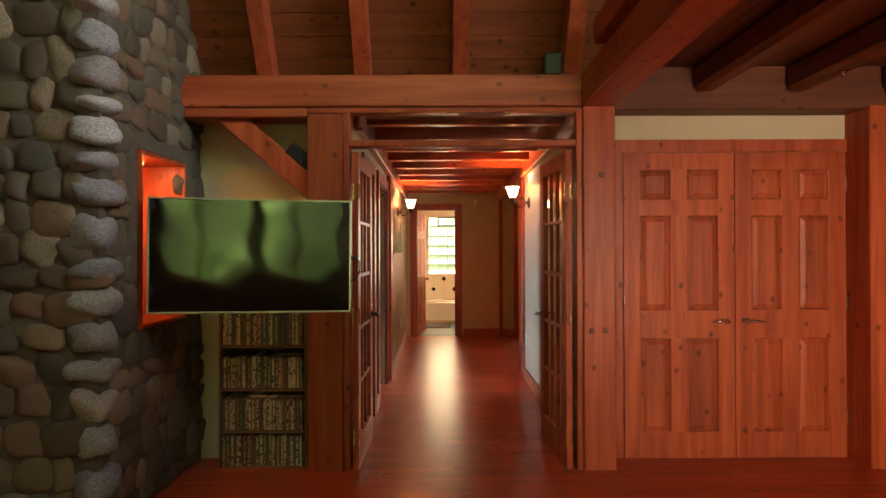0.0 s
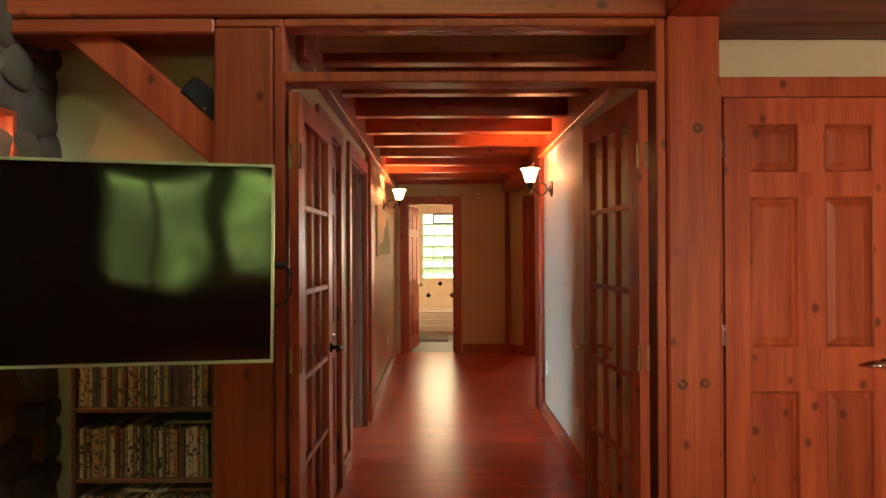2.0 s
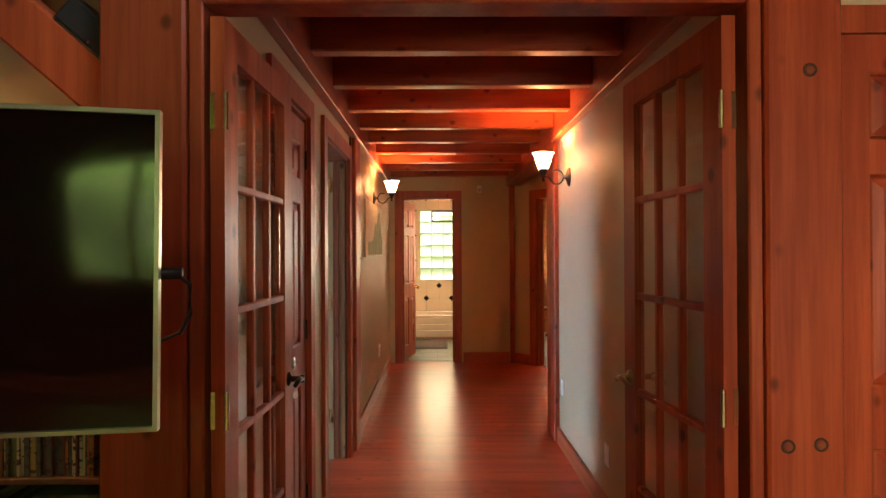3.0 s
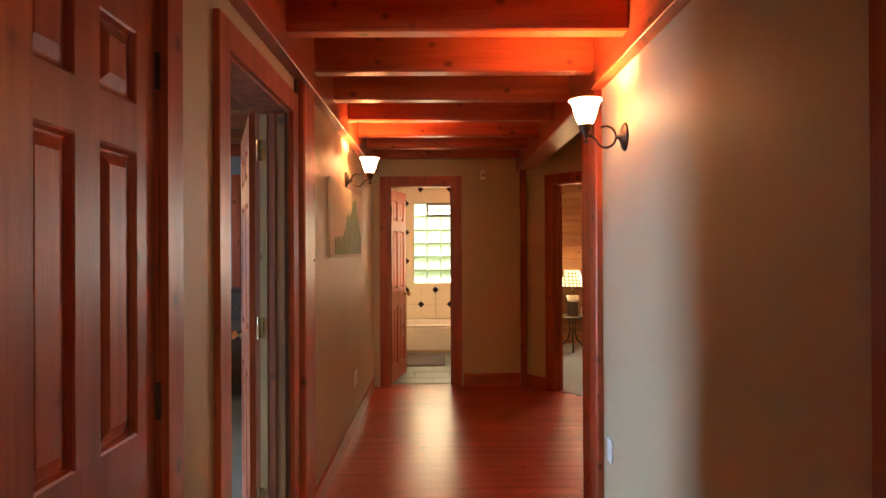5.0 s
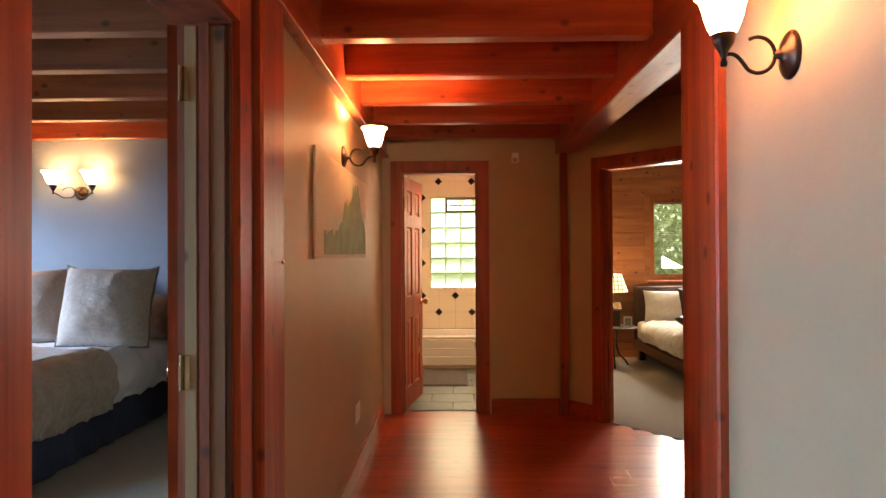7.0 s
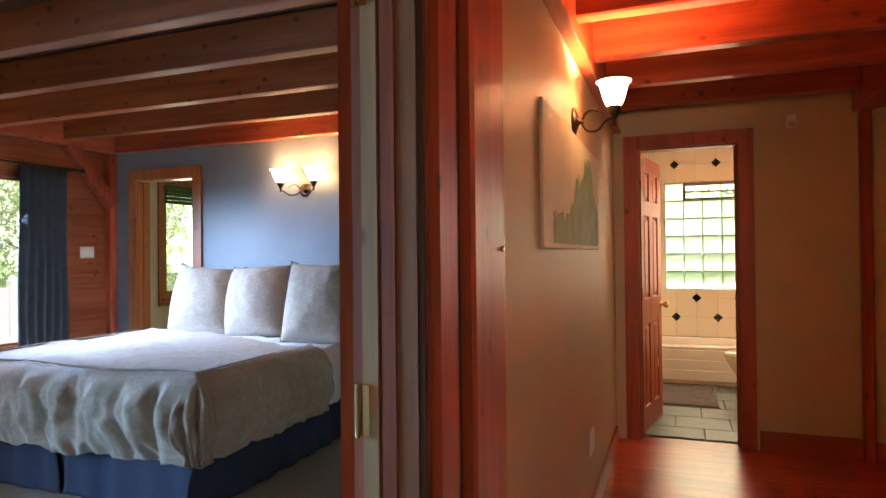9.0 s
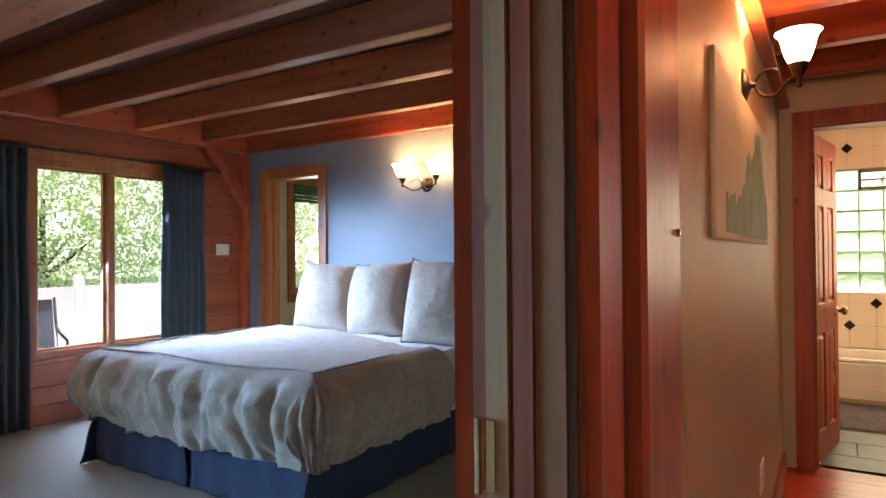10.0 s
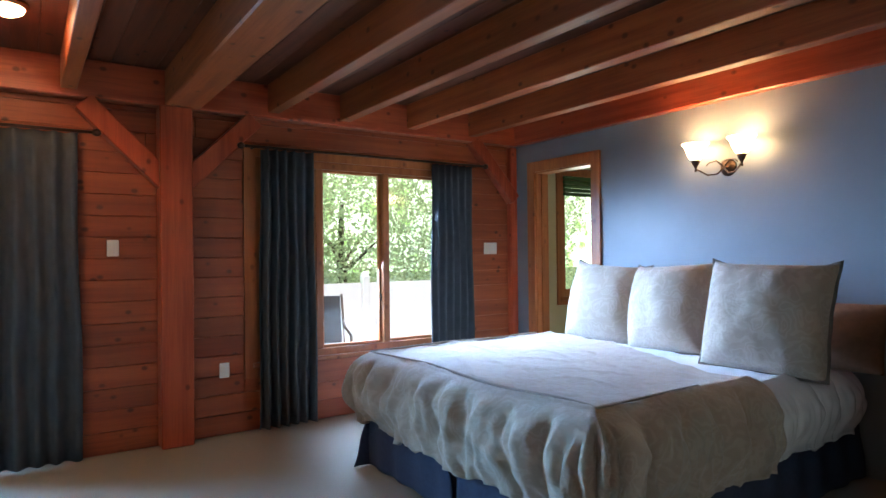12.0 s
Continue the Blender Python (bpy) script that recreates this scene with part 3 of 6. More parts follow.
# hall opening: lining, header rail, transom glass and the two glazed doors
bm = bmesh.new()
box(bm, -0.632, 3.985, -0.018, -0.592, 4.13, 2.325)
box(bm, 0.865, 3.985, -0.018, 0.903, 4.13, 2.325)
box(bm, -0.592, 3.985, 2.075, 0.865, 4.09, 2.118)
box(bm, -0.592, 3.985, 2.292, 0.865, 4.09, 2.328)
chamfer(bm, 0.005)
structure("trim_hall_opening", bm, W_Z, "stained lining of the hall opening", "trim")
bm = bmesh.new()
box(bm, -0.592, 4.035, 2.119, 0.865, 4.041, 2.291)
TR = structure("window_transom", bm, GLASS, "clear glass transom above the hall opening", "window")
TR.visible_shadow = False
AGED = plain("aged_brass", (0.40, 0.28, 0.14), 0.3, 1.0, 0.2, 30)
french_leaf(at(0.835, 3.995, -0.012, 94), 0.722, 2.055, "glazed pine french door standing open against the hall wall", AGED, True)
french_leaf(at(-0.576, 3.995, -0.012, 89.3) @ Matrix.Diagonal((1, -1, 1, 1)), 0.722, 2.055, "glazed pine french door standing open beside a panelled door", BRONZE, True)

# hall side door, bedroom door, bathroom door, closet doors
WALL_W = at(-0.595, 4.68, -0.018, 90)
casing(WALL_W, 0.62, 2.078, 0.15, name="trim_door_side")
six_panel_leaf(at(-0.600, 5.278, -0.008, -90) @ Matrix.Diagonal((1, -1, 1, 1)), 0.575, 2.03, "closed knotty pine panelled door in the hall", CHROME, hinge_metal=BRONZE, kz=0.985)
casing(at(-0.595, 5.74, -0.018, 90), 0.88, 2.078, 0.15, 0.095, (0, 1), "trim_door_bedroom", lining=BR_Z)
bm = bmesh.new()
box(bm, -0.722, 6.590, -0.01, -0.690, 6.600, 2.03)
structure("trim_hinge_strip", bm, PALE_Z, "unstained pine edge of the door lining", "trim")
bm = bmesh.new()
box(bm, -0.652, 6.592, -0.01, -0.611, 6.600, 2.03)
structure("trim_lining_strip", bm, JAMB_Z, "brown pine strip of the door lining", "trim")
# shade at the lining's hall edge, set in as a dark strip
bm = bmesh.new()
box(bm, -0.609, 6.595, -0.01, -0.598, 6.600, 2.03)
structure("trim_lining_groove", bm, DARK_Z, "dark narrow strip of the door lining", "trim")
# shadow in the gap beside the post, built as a dark strip
bm = bmesh.new()
box(bm, -0.594, 6.712, -0.01, -0.580, 6.740, 2.24)
structure("trim_shadow_strip", bm, DARK_Z, "dark strip standing for shadow between casing and post", "trim")
for z in (0.292, 1.065, 1.868):
    bm = bbox(-0.722, 6.5875, z - 0.048, -0.708, 6.5898, z + 0.048, 0.0008)
    lathe(bm, ((0.007, z - 0.05), (0.007, z + 0.05)), 10, Matrix.Translation((-0.730, 6.586, 0)))
    structure("trim_door_hinge", bm, BRASS, "bright brass hinge leaf on the door lining", "hinge")
six_panel_leaf(at(-0.738, 6.606, 0.012, 110), 0.82, 2.025, "pine panelled bedroom door standing wide open", BRASS)
casing(at(-0.44, 10.27, -0.018), 0.685, 2.128, 0.13, 0.092, (0,), "trim_door_bath", lining=BR_Z)
six_panel_leaf(at(-0.418, 10.405, -0.006, 79), 0.66, 2.09, "pine panelled bathroom door standing open", BRASS)
casing(at(1.21, 4.22, -0.018), 1.545, 2.093, 0.10, 0.085, (0,), "trim_door_closet")
six_panel_leaf(at(1.232, 4.20, -0.006), 0.748, 2.068, "knotty pine panelled closet door with a chrome lever", CHROME, lever=True, group="pair of closet doors")
six_panel_leaf(at(2.734, 4.20, -0.006) @ Matrix.Diagonal((-1, 1, 1, 1)), 0.748, 2.068, "knotty pine panelled closet door with a chrome lever", CHROME, lever=True, group="pair of closet doors")
casing(DIAG @ at(0.38, 0, -0.018), 0.78, 2.105, 0.12, 0.095, (0,), "trim_door_guest")
bm = bmesh.new()
box(bm, 0.0, -0.020, -0.018, 0.288, -0.001, 0.13, DIAG)
structure("baseboard_diagonal", bm, W_X, "stained pine baseboard", "baseboard")
casing(at(-5.38, 10.45, 0.0), 0.75, 2.16, 0.15, 0.10, (0,), "trim_door_ensuite", PINE_WIN, "amber pine door casing")
casing(at(-2.04, 10.45, 0.0), 0.79, 2.16, 0.15, 0.09, (0,), "trim_door_bedroom_closet")
bm = bbox(-2.01, 10.50, 0.0, -1.28, 10.54, 2.13, 0.004)
structure("door_bedroom_closet", bm, DARK_Z, "dark closed wooden door in the blue wall", "door")

OUT = pose(-5.725, 7.80, 0.52, 0, 0, 90)
windows("window_bedroom", OUT, 1.98, 1.62, (0.535, 1.172), 0.12, "three-light pine window with white daylight")
windows("window_ensuite", pose(-5.725, 11.14, 0.88, 0, 0, 90), 0.66, 1.32, (), 0.12, "pine window of the adjoining room")
windows("window_slider", pose(-5.725, 4.60, 0.0, 0, 0, 90), 1.85, 2.10, (0.92,), 0.14, "glazed sliding door behind a curtain")
windows("window_guest", at(2.64, 13.22, 1.02), 0.78, 1.10, (), 0.14, "guest bedroom window with slatted blinds")
for x, w, z, zt in ((-5.0, 1.58, 0.95, 1.65), (-2.1, 1.45, 0.95, 1.65), (-0.5, 1.4, 0.95, 1.65), (1.1, 1.6, 0.7, 1.5)):
    windows("window_great_room", at(x + w, -4.0, z, 180), w, zt, (w / 2,), 0.14, "tall pine window of the great room", handles=False)
bm = bmesh.new()
for y0, y1, z0, z1 in ((7.70, 7.795, 0.40, 2.24), (9.785, 9.88, 0.40, 2.24), (7.795, 9.785, 2.145, 2.24)):
    box(bm, -5.724, y0, z0, -5.70, y1, z1)
structure("trim_window_bedroom", bm, PINE_WIN, "amber pine window trim", "trim")
bm = bmesh.new()
for y0, y1, z0, z1 in ((11.06, 11.14, 0.80, 2.28), (11.80, 11.88, 0.80, 2.28), (11.14, 11.80, 2.20, 2.28), (11.14, 11.80, 0.80, 0.84)):
    box(bm, -5.724, y0, z0, -5.70, y1, z1)
structure("trim_window_ensuite", bm, PINE_WIN, "amber pine window trim", "trim")
GREEN_BLIND = plain("green_blind", (0.08, 0.16, 0.06), 0.8, 0, 0.2, 40)
d = thing("roller_blind", at(-5.69, 11.16, 1.98), "green fabric blind drawn up over the window", "blind")
for i in range(5):
    part("fold", bbox(-0.03, 0, i * 0.044, 0.01, 0.62, i * 0.044 + 0.04, 0.012, 2), GREEN_BLIND, d)
bm = bmesh.new()
for y0, y1, z0, z1 in ((10.61, 11.05, 0, 2.7), (11.89, 12.49, 0, 2.7), (11.05, 11.89, 0, 0.79), (11.05, 11.89, 2.29, 2.7)):
    box(bm, -5.724, y0, z0, -5.712, y1, z1)
structure("wall_ensuite_west", bm, CREAM, "cream wall of the adjoining room", "wall")

# ---- lamps ----
def shade_part(d, x, z):
    bm = bmesh.new()
    lathe(bm, ((0.008, z - 0.05), (0.010, z - 0.04), (0.006, z - 0.03), (0.012, z - 0.012), (0.026, z + 0.01), (0.032, z + 0.035), (0.030, z + 0.036)), 18, Matrix.Translation((x, 0, 0)))
    part("cup", bm, BRONZE, d, "dark bronze cup", True)
    bm = bmesh.new()
    prof = ((0.030, 0.034), (0.040, 0.055), (0.050, 0.085), (0.055, 0.110), (0.063, 0.132), (0.074, 0.142))
    lathe(bm, tuple((r, z + h) for r, h in prof) + tuple((r - 0.004, z + h) for r, h in prof[::-1]), 28, Matrix.Translation((x, 0, 0)), False)
    part("shade", bm, SHADE, d, "glowing white bell glass shade", True)


def sconce(m, label):
    """A wall lamp; local x points out of the wall."""
    d = thing("wall_sconce", m, label, "wall lamp", "hall wall lamps")
    bm = bmesh.new()
    lathe(bm, ((0.052, 0.001), (0.052, 0.006), (0.044, 0.014), (0.026, 0.022), (0.010, 0.030), (0.008, 0.045)), 28, pose(0, 0, 0, 0, 90, 0) @ Matrix.Diagonal((1.25, 1, 1, 1)))
    part("backplate", bm, BRONZE, d, "oval dark bronze plate", True)
    bm = bmesh.new()
    n = 40
    pts = []
    for i in range(n + 1):
        f = i / n
        if f < 0.68:
            a = radians(60 + 250 * f / 0.68)
            pts.append((0.088 + 0.045 * math.cos(a), 0, 0.0 + 0.048 * math.sin(a)))
        else:
            g = (f - 0.68) / 0.32
            a = radians(310)
            p0 = Vector((0.088 + 0.045 * math.cos(a), 0, 0.048 * math.sin(a)))
            p1 = Vector((0.178, 0, 0.0))
            p = p0.lerp(p1, g)
            pts.append((p.x, 0, p.z + 0.018 * math.sin(math.pi * g)))
    tube(bm, pts, 0.0055, 8)
    part("arm", bm, BRONZE, d, "scrolled bronze arm", True)
    shade_part(d, 0.178, 0.02)
    return d


sconce(at(0.925, 6.535, 1.915, 180), "bronze wall sconce with lit white glass shade on bare wall")
sconce(at(-0.595, 8.345, 1.935), "bronze wall sconce with lit white glass shade above a canvas")
d = thing("double_sconce", at(-3.355, 10.45, 1.955, -90), "two-armed bronze wall sconce with lit glass shades above the bed", "wall lamp")
bm = bmesh.new()
lathe(bm, ((0.062, 0.001), (0.062, 0.006), (0.05, 0.016), (0.03, 0.026), (0.010, 0.036), (0.01, 0.06)), 28, pose(0, 0, 0, 0, 90, 0))
part("backplate", bm, BRONZE, d, "round dark bronze plate", True)
for sgn in (-1, 1):
    bm = bmesh.new()
    tube(bm, [(0.055, 0, 0), (0.075, sgn * 0.04, -0.045), (0.10, sgn * 0.10, -0.05), (0.12, sgn * 0.15, -0.015), (0.13, sgn * 0.175, 0.0)], 0.006, 8)
    tube(bm, [(0.06, sgn * 0.01, 0.01), (0.07, sgn * 0.05, 0.05), (0.08, sgn * 0.10, 0.04), (0.085, sgn * 0.12, 0.02)], 0.0045, 8)
    part("arm", bm, BRONZE, d, "scrolled bronze arm", True)
    bm = bmesh.new()
    mm = Matrix.Translation((0.13, sgn * 0.175, 0.03))
    lathe(bm, ((0.008, -0.05), (0.010, -0.04), (0.006, -0.03), (0.012, -0.012), (0.026, 0.01), (0.034, 0.035), (0.030, 0.036)), 18, mm)
    part("cup", bm, BRONZE, d, "dark bronze cup", True)
    bm = bmesh.new()
    prof = ((0.030, 0.034), (0.046, 0.055), (0.060, 0.085), (0.070, 0.115), (0.085, 0.142), (0.095, 0.152))
    lathe(bm, prof + tuple((r - 0.004, h) for r, h in prof[::-1]), 28, mm, False)
    part("shade", bm, SHADE_BED, d, "glowing white bell glass shade", True)
bm = bmesh.new()
d = thing("ceiling_lamp", at(-4.77, 6.21, 2.70), "small round flush ceiling lamp, lit", "ceiling lamp")
lathe(bm, ((0.10, 0.0), (0.10, -0.02), (0.085, -0.028)), 28)
part("base", bm, BRASS, d, "brass ring", True)
bm = bmesh.new()
lathe(bm, ((0.082, -0.026), (0.07, -0.05), (0.04, -0.066), (0.005, -0.07)), 28)
part("diffuser", bm, SHADE, d, "glowing glass dome", True)

# ---- great room things ----
# television on its arm
tv = thing("television", Matrix.Translation((-1.063, 3.475, 1.38)) @ pose(0, 0, 0, 0, 0.6, 10.2), "wide flat television with a silver edge on a wall arm", "television")
SCREEN = plain("tv_screen", (0.003, 0.003, 0.003), 0.07, 0, 0.0)
SCREEN.node_tree.nodes["Principled BSDF"].inputs["Specular IOR Level"].default_value = 1.0
SILVER = plain("silver_trim", (0.55, 0.53, 0.48), 0.3, 0.9, 0.05)
part("back_case", bbox(-0.50, 0.012, -0.27, 0.50, 0.045, 0.27, 0.01, 2), BLACK, tv)
bm = bmesh.new()
W2, H2, e = 0.548, 0.319, 0.009
for x0, z0, x1, z1 in ((-W2, -H2, -W2 + e, H2), (W2 - e, -H2, W2, H2), (-W2 + e, -H2, W2 - e, -H2 + e), (-W2 + e, H2 - e, W2 - e, H2)):
    box(bm, x0, -0.006, z0, x1, 0.016, z1)
part("bezel", bm, SILVER, tv, "thin silver bezel")
bm = bmesh.new()
nx, nz = 40, 24
grid = [[bm.verts.new((-W2 + e + (2 * W2 - 2 * e) * i / nx, 0.004 + 0.0007 * math.sin(i * 0.33 + 0.3 * k) * math.sin(k * 0.21), -H2 + e + (2 * H2 - 2 * e) * k / nz)) for i in range(nx + 1)] for k in range(nz + 1)]
for k in range(nz):
    for i in range(nx):
        bm.faces.new((grid[k][i], grid[k][i + 1], grid[k + 1][i + 1], grid[k + 1][i]))
part("screen", bm, SCREEN, tv, "glossy black screen", True)
bm = bmesh.new()
tube(bm, [(-0.1, 0.05, 0.02), (-0.25, 0.16, 0.0), (-0.62, 0.30, 0.0)], 0.018, 8)
part("wall_arm", bm, BLACK, tv, "black swivel arm", True)
bm = bmesh.new()
tube(bm, [(0.53, 0.02, -0.005), (0.575, 0.03, -0.008), (0.60, 0.03, -0.03), (0.60, 0.035, -0.09), (0.58, 0.04, -0.13), (0.53, 0.04, -0.15)], 0.005, 6)
box(bm, 0.52, 0.015, -0.018, 0.585, 0.04, 0.004)
part("cable", bm, BLACK, tv, "short black cable loop", True)

# record shelf
sh = thing("record_shelf", at(-1.45, 4.03, -0.018), "narrow wooden shelf packed with record sleeves", "shelf")
SHELF_W = wood("shelf_wood", (0.20, 0.10, 0.05), (0.12, 0.05, 0.025), 0, 0.5, 0.3)
LEVELS = (0.03, 0.262, 0.535, 0.815)
for x in (0.0, 0.556):
    part("side", bbox(x, 0, 0, x + 0.018, 0.262, 1.20, 0.003), SHELF_W, sh)
part("back", bbox(0.018, 0.252, 0.01, 0.556, 0.262, 1.19, 0), SHELF_W, sh)
for z in (*LEVELS, 1.18):
    part("shelf_board", bbox(0.018, 0.004, z - 0.02, 0.556, 0.252, z, 0.003), SHELF_W, sh)
SLEEVE, nt, ln, b = mat("record_sleeve")
oi = nt.new("ShaderNodeObjectInfo")
cr = nt.new("ShaderNodeValToRGB")
cols = ((0.55, 0.47, 0.30), (0.10, 0.13, 0.05), (0.42, 0.33, 0.18), (0.16, 0.05, 0.03), (0.50, 0.45, 0.33), (0.08, 0.10, 0.10), (0.30, 0.25, 0.10), (0.35, 0.14, 0.06))
cr.color_ramp.interpolation = "CONSTANT"
for i, c in enumerate(cols):
    el = cr.color_ramp.elements[i] if i < 2 else cr.color_ramp.elements.new(i / 8)
    el.position, el.color = i / 8, (*c, 1)
ln.new(oi.outputs["Random"], cr.inputs[0])
nn = noise_tex(nt, ln, coords(nt, ln, (30, 1, 55), True), 1.0, 2)
ln.new(mix(nt, ln, ramp(nt, ln, nn, 0.52, 0.60), cr.outputs[0], (0.06, 0.05, 0.04)), b.inputs["Base Color"])
b.inputs["Roughness"].default_value = 0.5
sleeves = []
for k in range(6):
    bm = bmesh.new()
    tk = 0.004 + 0.0022 * k
    box(bm, 0, 0, 0, tk, 0.2, 0.20)
    sleeves.append((tk, mesh_of("record_sleeve", bm, SLEEVE)))
rnd = random.Random(4)
for z in LEVELS:
    x = 0.022
    while x < 0.535:
        tk, me = rnd.choice(sleeves)
        if x + tk > 0.553:
            break
        ob = new("record_sleeve", me)
        ob.matrix_world = Matrix.Translation((-1.45 + x, 4.032 + rnd.uniform(0.005, 0.018), -0.018 + z + 0.001)) @ Matrix.Diagonal((1, 1, rnd.uniform(0.94, 1.04), 1))
        tagged(ob, "worn cardboard record sleeve standing upright on the shelf", "record", "records on the shelf")
        x += tk + 0.0008
for z, x0, x1 in ((0.535, 0.36, 0.55), (0.262, 0.19, 0.37), (0.262, 0.375, 0.55), (0.815, 0.30, 0.5)):
    ob = solid("magazine", bbox(-1.45 + x0, 4.05, z - 0.018 + 0.212, -1.45 + x1, 4.25, z - 0.018 + 0.226, 0.003), SLEEVE, "thin pale magazine lying flat on the records", "magazine", "magazines on the shelf")

# loudspeakers
sp = thing("loudspeaker", pose(-0.945, 4.075, 1.985, 0, 42, 0), "small black loudspeaker resting on the slanting brace", "loudspeaker", "small loudspeakers")
part("cabinet", bbox(-0.10, -0.055, -0.005, 0.10, 0.055, 0.09, 0.012, 2), BLACK, sp)
part("grille", bbox(-0.085, -0.062, 0.01, 0.085, -0.056, 0.08, 0.004), plain("grille_cloth", (0.02, 0.02, 0.022), 0.9), sp)
bm = bmesh.new()
lathe(bm, ((0.006, 0), (0.006, 0.004)), 10, pose(0.03, -0.063, 0.02, 90, 0, 0))
part("badge", bm, CHROME, sp, "tiny bright badge")
sp = thing("loudspeaker", at(0.735, 4.07, 2.536, -12), "small dark blue loudspeaker standing on the beam", "loudspeaker", "small loudspeakers")
part("cabinet", bbox(-0.062, -0.05, 0, 0.062, 0.05, 0.155, 0.01, 2), plain("blue_black", (0.02, 0.035, 0.05), 0.4), sp)
part("grille", bbox(-0.052, -0.056, 0.012, 0.052, -0.051, 0.143, 0.004), BLACK, sp)
bm = bmesh.new()
lathe(bm, ((0.022, 0.0), (0.022, -0.008), (0.008, -0.012), (0.008, -0.03), (0.018, -0.034), (0.018, -0.04)), 16)
ob = solid("sprinkler", bm, CHROME, "small chrome fixture under a loft joist", "fixture", smooth=True)
ob.location = (2.30, 3.55, 2.425)
# ring knots of the post, added as thin discs
for x, z in ((0.956, 0.889), (1.044, 0.893), (1.022, 1.888)):
    peg = thing("knot_disc", pose(x, 3.969, z, 90, 0, 0), "round dark-ringed knot of the post, added as a disc", "peg", "pegs in the post")
    bm = bmesh.new()
    lathe(bm, ((0.019, -0.001), (0.0185, 0.002), (0.013, 0.002), (0.0125, 0.0)), 18, None, False)
    part("rim", bm, DARK_Z, peg, "dark ring", True)
    bm = bmesh.new()
    lathe(bm, ((0.0125, -0.001), (0.0125, 0.001), (0.008, 0.0022)), 18)
    part("core", bm, BR_Z, peg, "brown end grain", True)
# niche lining with its strip light
bm = bmesh.new()
for b6 in ((-2.10, 3.42, 1.95, -1.655, 4.02, 1.97), (-2.10, 3.42, 0.98, -1.655, 4.02, 1.00), (-2.10, 4.0, 1.0, -1.655, 4.02, 1.95), (-2.10, 3.42, 1.0, -1.655, 3.44, 1.95), (-2.12, 3.42, 0.98, -2.10, 4.02, 1.97)):
    box(bm, *b6)
structure("trim_chimney_niche", bm, W_Z, "stained pine lining of the niche in the chimney", "trim")
ob = solid("strip_light", bbox(-1.90, 3.55, 1.932, -1.80, 3.75, 1.948, 0.004), SHADE, "small lit strip lamp under the niche top", "lamp")

# ---- hall things ----
cv = thing("canvas_picture", at(-0.594, 7.60, 1.37), "wide pale canvas with green tree shapes on the hall wall", "picture")
part("canvas", bbox(0, 0, 0, 0.014, 1.56, 0.505, 0.003), plain("pale_canvas", (0.74, 0.71, 0.52), 0.7, 0, 0.12, 3, 0.15, 300), cv)
LEAFY = plain("painted_green", (0.25, 0.38, 0.17), 0.7, 0, 0.35, 8)
rnd = random.Random(9)
bm = bmesh.new()
n = 90
tops = []
for i in range(n + 1):
    f = i / n
    env = 0.15 + 0.36 * math.exp(-((f - 0.70) / 0.20) ** 2) + 0.14 * math.exp(-((f - 0.42) / 0.10) ** 2)
    tops.append(min(0.45, env * (0.82 + 0.25 * noise.noise(Vector((f * 30, 3.0, 0))) + 0.16 * rnd.random())))
for i in range(n):
    ya, yb = 0.16 + 1.36 * i / n, 0.16 + 1.36 * (i + 1) / n
    bm.faces.new([bm.verts.new(p) for p in ((0.0152, ya, 0.02), (0.0152, yb, 0.02), (0.0152, yb, tops[i + 1]), (0.0152, ya, tops[i]))])
part("painted_forest", bm, LEAFY, cv, "jagged green tree silhouettes")


def plate(name, m, w, h, label, kind_of, holes=()):
    """A wall plate: local x out of the wall, y across, z up."""
    d = thing(name, m, label, kind_of)
    part("plate", bbox(0, -w / 2, -h / 2, 0.008, w / 2, h / 2, 0.003), WHITE, d)
    for y, z, ww, hh in holes:
        part("insert", bbox(0.008, y - ww / 2, z - hh / 2, 0.011, y + ww / 2, z + hh / 2, 0.001), WHITE, d)
    return d


OUTLET = ((0, 0.022, 0.026, 0.03), (0, -0.022, 0.026, 0.03))
plate("wall_outlet", at(-0.594, 8.82, 0.385), 0.16, 0.115, "double wall outlet plate low on the hall wall", "outlet", OUTLET)
plate("wall_switch", at(0.924, 6.80, 0.43, 180), 0.07, 0.115, "white wall outlet low beside the post", "outlet", OUTLET)
plate("wall_outlet", at(0.924, 5.62, 0.33, 180), 0.07, 0.115, "tan wall outlet low on the hall wall", "outlet", OUTLET)
d = thing("motion_sensor", at(0.558, 10.268, 2.215, -90), "small white motion sensor high on the end wall", "sensor")
part("case", bbox(0, -0.03, -0.045, 0.035, 0.03, 0.045, 0.01, 2), WHITE, d)
part("lens", bbox(0.035, -0.02, -0.035, 0.04, 0.02, 0.0, 0.002), plain("sensor_lens", (0.6, 0.35, 0.3), 0.4), d)
bm = bmesh.new()
lathe(bm, ((0.007, 0), (0.007, 0.004), (0.004, 0.006)), 12, pose(-0.55, 6.95, 1.365, 0, 90, 0))
solid("small_button", bm, BRASS, "tiny brass button on the half post", "button", smooth=True)

